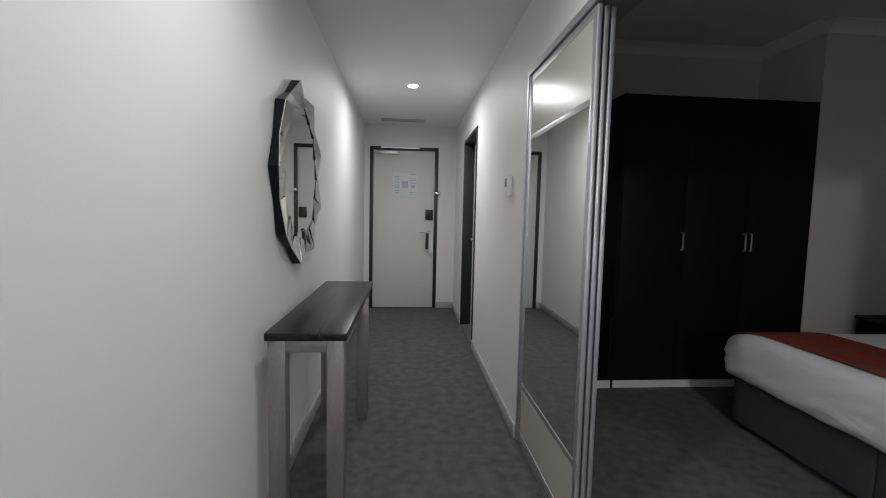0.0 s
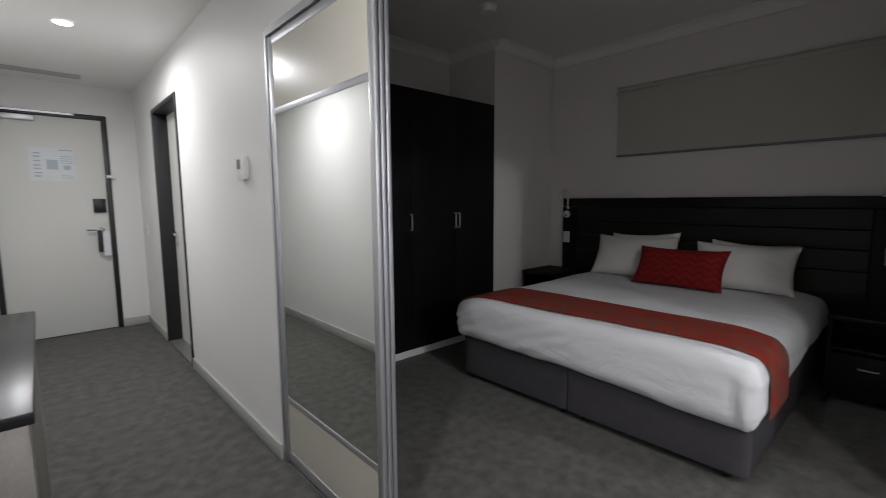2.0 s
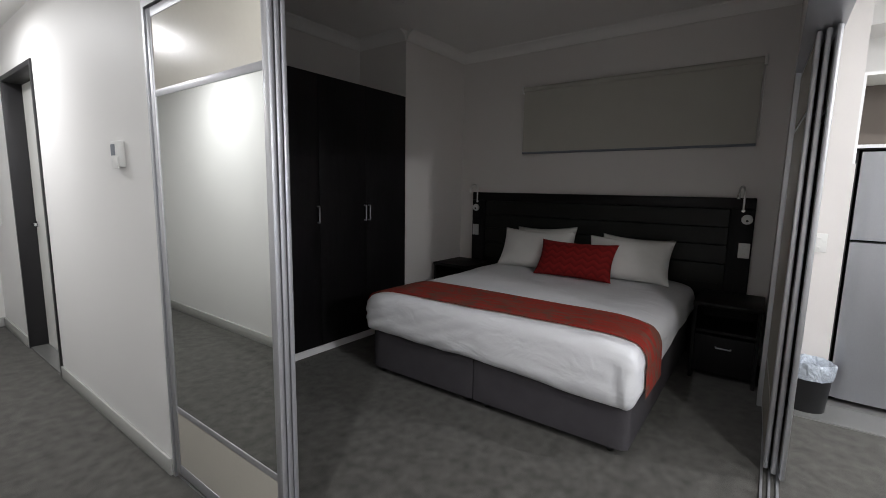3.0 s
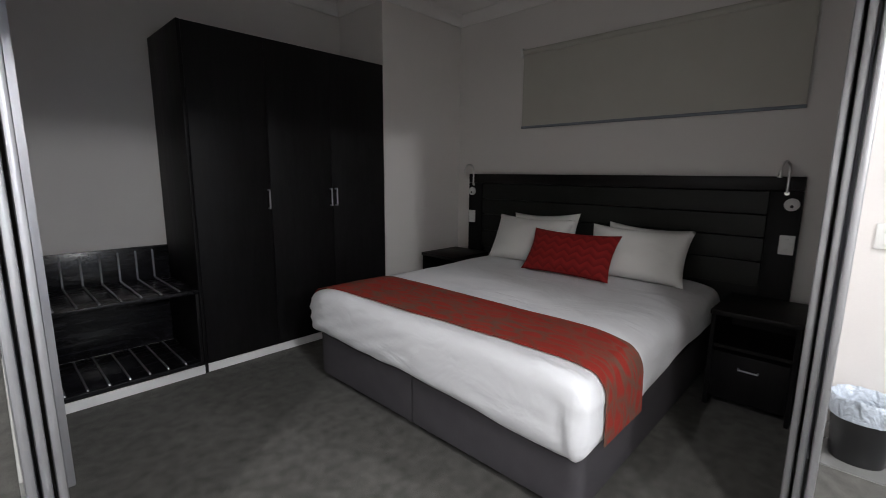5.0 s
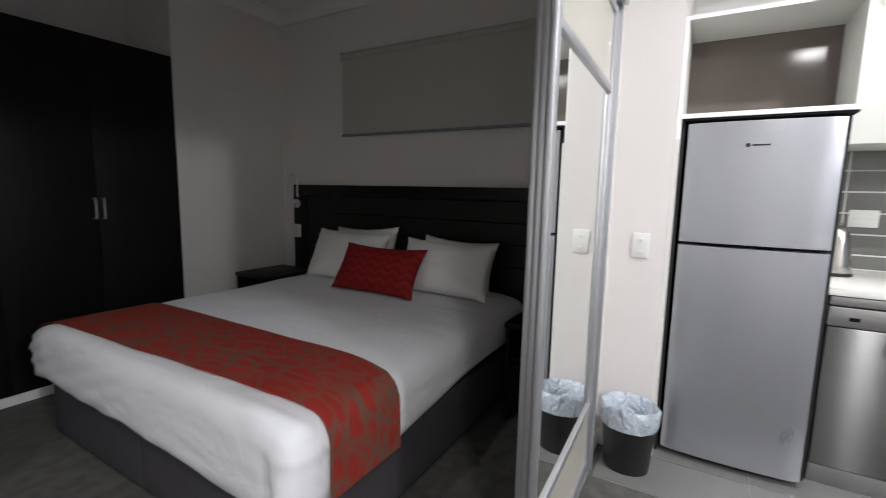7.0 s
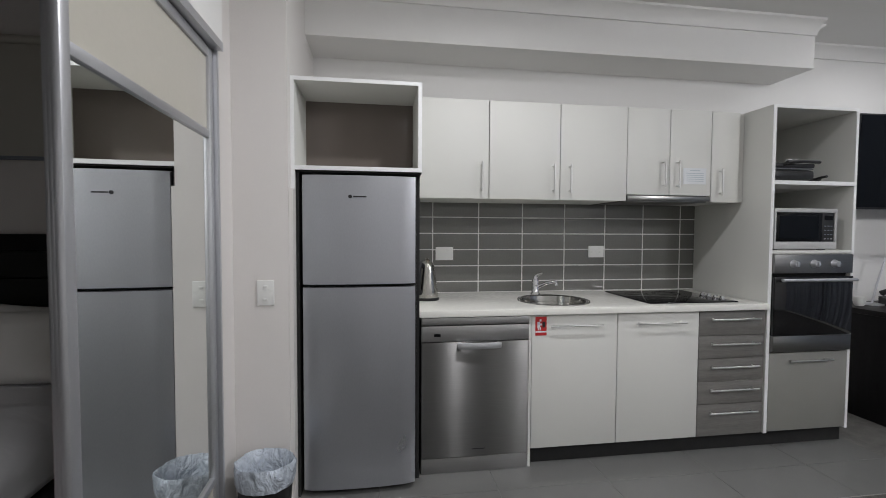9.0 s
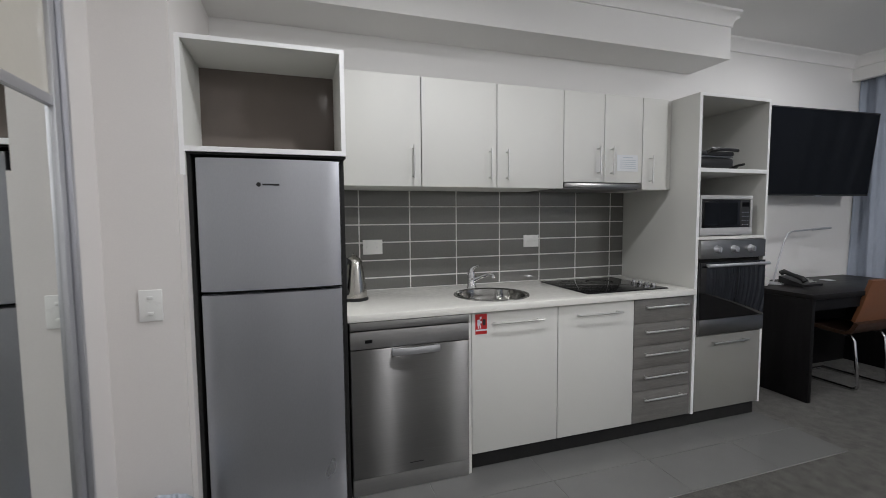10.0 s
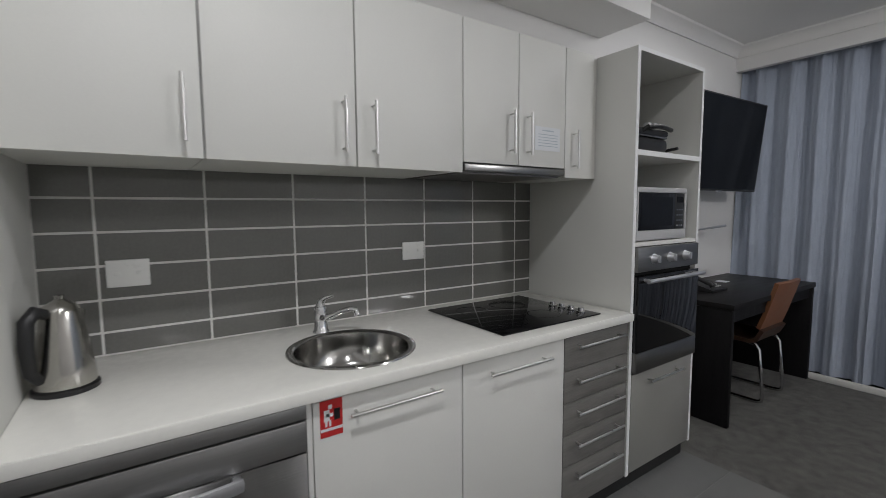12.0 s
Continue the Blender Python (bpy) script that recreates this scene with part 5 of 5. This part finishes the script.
# ---- living corner ----
LX = 3.84
desk = thing("desk", (4.16, -4.45, 0), "dark-stained writing desk with panel legs against the wall", "desk")
block("desktop", ESPRESSO_X, desk, (LX, EX - 0.002, -5.178, -3.745, 0.745, 0.782), r=0.003)
block("side_panel", ESPRESSO, desk, (LX + 0.01, EX - 0.01, -3.785, -3.75, 0, 0.745), r=0.002)
block("side_panel", ESPRESSO, desk, (LX + 0.01, EX - 0.01, -5.178, -5.143, 0, 0.745), r=0.002)
block("back_panel", ESPRESSO, desk, (4.42, 4.44, -5.143, -3.785, 0.0, 0.745))
block("drawer_rail", ESPRESSO, desk, (LX + 0.03, LX + 0.05, -5.143, -3.785, 0.66, 0.745))

tv = thing("television", (4.2, -4.35, 1.5), "wide flat black television on a swing wall bracket", "television")
A, B = Vector((4.255, -3.75, 0)), Vector((4.2, -4.99, 0))
way = (B - A).normalized()
nrm = Vector((way.y, -way.x, 0))
if nrm.x > 0:
    nrm = -nrm


def slab(bm, a, b, z0, z1, d0, d1):
    """An upright slab along the screen, from a to b metres, d metres towards the room."""
    vs = [[bm.verts.new(A + way * u + nrm * (d + 0.09 * (z - 1.84)) + Vector((0, 0, z))) for u, d in ((a, d0), (b, d0), (b, d1), (a, d1))] for z in (z0, z1)]
    bm.faces.new(vs[0])
    bm.faces.new(vs[1])
    for i in range(4):
        j = (i + 1) % 4
        bm.faces.new((vs[0][i], vs[0][j], vs[1][j], vs[1][i]))


WIDE = (B - A).length
bm = bmesh.new()
slab(bm, 0, WIDE, 1.50, 2.18, -0.035, 0.0)
case = part("case", bm, BLACK, tv, "black case")
bm = bmesh.new()
slab(bm, 0.010, WIDE - 0.010, 1.514, 2.170, 0.0, 0.002)
part("screen", bm, SCREEN, tv, "dark switched-off screen")
bm = bmesh.new()
slab(bm, WIDE / 2 - 0.2, WIDE / 2 + 0.2, 1.62, 2.0, -0.06, -0.036)
box(bm, 4.288, EX, -4.42, -4.32, 1.75, 1.87)
part("wall_bracket", bm, BLACK, tv, "black wall bracket")
block("sensor", ALU, tv, (4.224, 4.24, -4.40, -4.34, 1.49, 1.4995), label="small silver sensor")

lamp = thing("desk_lamp", (4.31, -4.05, 0.782), "thin grey metal angled desk lamp", "desk lamp")
bm = bmesh.new()
lathe(bm, [(0.07, 0.7825), (0.07, 0.793), (0.02, 0.797)], 4.31, -4.02, 28)
part("base", bm, ALU, lamp, "", 50)
bm = bmesh.new()
tube(bm, [(4.31, -4.02, 0.795), (4.31, -4.06, 0.95), (4.31, -4.125, 1.13), (4.31, -4.16, 1.185), (4.31, -4.21, 1.207), (4.30, -4.55, 1.228)], 0.0065, 10)
part("arm", bm, ALU, lamp, "", 50)
bm = bmesh.new()
tube(bm, [(4.303, -4.44, 1.219), (4.297, -4.66, 1.231)], 0.009, 10)
part("head", bm, ALU, lamp, "", 50)

phone = thing("telephone", (4.2, -4.15, 0.782), "black corded desk telephone", "telephone")
bm = bmesh.new()
v = [bm.verts.new(p) for p in ((4.10, -4.27, 0.783), (4.10, -4.05, 0.783), (4.29, -4.05, 0.783), (4.29, -4.27, 0.783), (4.10, -4.27, 0.80), (4.10, -4.05, 0.80), (4.29, -4.05, 0.85), (4.29, -4.27, 0.85))]
for f in ((0, 1, 2, 3), (4, 5, 6, 7), (0, 1, 5, 4), (1, 2, 6, 5), (2, 3, 7, 6), (3, 0, 4, 7)):
    bm.faces.new([v[i] for i in f])
part("body", bm, BLACK, phone, "wedge-shaped black body")
bm = bmesh.new()
tube(bm, [(4.11, -4.08, 0.825), (4.13, -4.08, 0.845), (4.20, -4.08, 0.865), (4.27, -4.08, 0.885), (4.29, -4.08, 0.87)], [0.022, 0.02, 0.015, 0.02, 0.022], 12)
part("handset", bm, BLACK, phone, "black handset", 50)
block("keypad", SKIRT, phone, *[(4.13 + r * 0.025, 4.143 + r * 0.025, -4.24 + c * 0.028, -4.225 + c * 0.028, 0.81 + r * 0.0066, 0.818 + r * 0.0066) for r in range(4) for c in range(3)], label="grey keys")
card = block("note_card", PAPER, None, (4.25, 4.33, -4.68, -4.60, 0.783, 0.786))
tagged(card, "small white card lying on the desk", "card")
cup = thing("cup", (4.28, -3.88, 0.782), "small dark and white cup on the desk", "cup")
bm = bmesh.new()
lathe(bm, [(0.025, 0.783), (0.035, 0.80), (0.038, 0.85), (0.035, 0.85), (0.03, 0.80)], 4.28, -3.87, 20)
part("body", bm, WHITEPLASTIC, cup, "", 50)


def chair():
    ob = thing("desk_chair", (3.9, -4.54, 0), "tan leather backed chair with chrome legs at the desk", "chair")
    w = 0.40
    y0 = -4.70
    prof = [(x + 0.26, z) for x, z in ((4.02, 0.45), (3.98, 0.465), (3.88, 0.462), (3.76, 0.45), (3.70, 0.448), (3.665, 0.465), (3.635, 0.53), (3.605, 0.62), (3.578, 0.72), (3.55, 0.82), (3.54, 0.86))]
    for nm, a, b in (("seat", 0, 7), ("backrest", 6, len(prof))):
        bm = bmesh.new()
        rows = [[bm.verts.new((x - 0.012 * math.sin(math.pi * k / 8) * (1 if z > 0.55 else 0), y0 + w * k / 8, z)) for k in range(9)] for x, z in prof[a:b]]
        for p, q in zip(rows, rows[1:]):
            for k in range(8):
                bm.faces.new((p[k], p[k + 1], q[k + 1], q[k]))
        bmesh.ops.recalc_face_normals(bm, faces=bm.faces[:])
        bmesh.ops.solidify(bm, geom=bm.faces[:], thickness=0.026 if nm == "seat" else -0.026)
        part(nm, bm, TAN if nm == "backrest" else SEATSHADE, ob, "tan leather backrest" if nm == "backrest" else "seat coloured dark brown for the shade under the desk", 60)
    for y in (y0 + 0.02, y0 + w - 0.02):
        bm = bmesh.new()
        tube(bm, [(4.24, y, 0.435), (3.99, y, 0.43), (3.925, y, 0.42), (3.90, y, 0.385), (3.885, y, 0.25), (3.865, y, 0.06), (3.87, y, 0.025), (3.90, y, 0.013), (4.31, y, 0.013)], 0.012, 12)
        part("leg", bm, CHROME, ob, "bent chrome tube leg", 60)
    bm = bmesh.new()
    tube(bm, [(4.31, y0 + 0.02, 0.013), (4.31, y0 + w - 0.02, 0.013)], 0.012, 10)
    part("stretcher", bm, CHROME, ob, "", 60)


chair()


def curtain(x0, x1, y, seed):
    ob = thing("curtain", ((x0 + x1) / 2, y, 0.02), "drawn grey-blue floor-length curtain in soft folds", "curtain", "curtains")
    bm = bmesh.new()
    n, rows = int((x1 - x0) / 0.012), []
    for j in range(15):
        z = 0.035 + (2.62 - 0.035) * j / 14
        row = []
        for i in range(n + 1):
            x = x0 + (x1 - x0) * i / n
            ph = x * 34 + 2.2 * noise.noise(Vector((x * 2.2, seed, 0)))
            amp = 0.05 * (0.75 + 0.5 * noise.noise(Vector((x * 3.0, seed, 4)))) * (1.0 - 0.25 * j / 14)
            row.append(bm.verts.new((x + 0.012 * noise.noise(Vector((x * 4, z * 0.8, seed))), y + 0.04 * (1 - z / 2.62) + 0.35 * amp * math.sin(2.7 * ph + 3.0 * noise.noise(Vector((x * 1.3, seed, 9)))) + amp * math.sin(ph + 0.25 * noise.noise(Vector((x * 2, z, seed)))), z)))
        rows.append(row)
    for a, b in zip(rows, rows[1:]):
        for i in range(n):
            bm.faces.new((a[i], a[i + 1], b[i + 1], b[i]))
    part("cloth", bm, CURTAIN, ob, "", 80)
    block("track", ALU, ob, (x0, x1, y - 0.012, y + 0.012, 2.62, 2.645), label="aluminium curtain track")


curtain(2.15, 4.476, -5.305, 1.0)
curtain(-0.36, 2.10, -5.305, 7.0)
fixed("trim_window_sill", GLOSSPAINT, "low white floor strip in front of the curtains", "sill", (WX + 0.02, EX - 0.002, -5.205, -5.18, 0, 0.05), r=0.004)

# ---- tiles of floor and splashback ----
def tile_block(name, material, parent, x0, x1, y0, y1, z0, z1, r, cache={}):
    """One tile with eased edges; tiles of one size share a mesh."""
    key = (name, round(x1 - x0, 4), round(y1 - y0, 4), round(z1 - z0, 4))
    if key not in cache:
        bm = bmesh.new()
        box(bm, 0, x1 - x0, 0, y1 - y0, 0, z1 - z0, r=r, seg=1)
        mesh = bpy.data.meshes.new(name)
        bm.to_mesh(mesh)
        bm.free()
        mesh.materials.append(material)
        cache[key] = mesh
    ob = new(name, cache[key])
    ob.location = (x0, y0, z0)
    ob.parent = parent
    return ob


xs = [TX0, 3.63, 4.23, TX1]
ys = [TY0, -2.73, -2.13, -1.53, -0.93, -0.33, TY1]
for a, b in zip(xs, xs[1:]):
    for c, d in zip(ys, ys[1:]):
        tile_block("tile", FLOORTILE, kitchen_floor, a + 0.0015, b - 0.0015, c + 0.0015, d - 0.0015, 0.003, 0.0065, 0.0008)

splash = fixed("wall_splashback", TILEGROUT, "dark grey glazed tile splashback with pale grout", "splashback", (4.4715, EX - 0.0005, -2.66, -0.541, 0.90, 1.525))
edges_y = [-0.541, -0.692, -1.010, -1.322, -1.632, -1.938, -2.233, -2.530, -2.66]
zs = [0.902, 0.978, 1.086, 1.197, 1.307, 1.417, 1.524]
for a, b in zip(edges_y, edges_y[1:]):
    for c, d in zip(zs, zs[1:]):
        tile_block("tile", WALLTILE, splash, 4.470, 4.478, b + 0.004, a - 0.004, c + 0.004, d - 0.004, 0.0008)
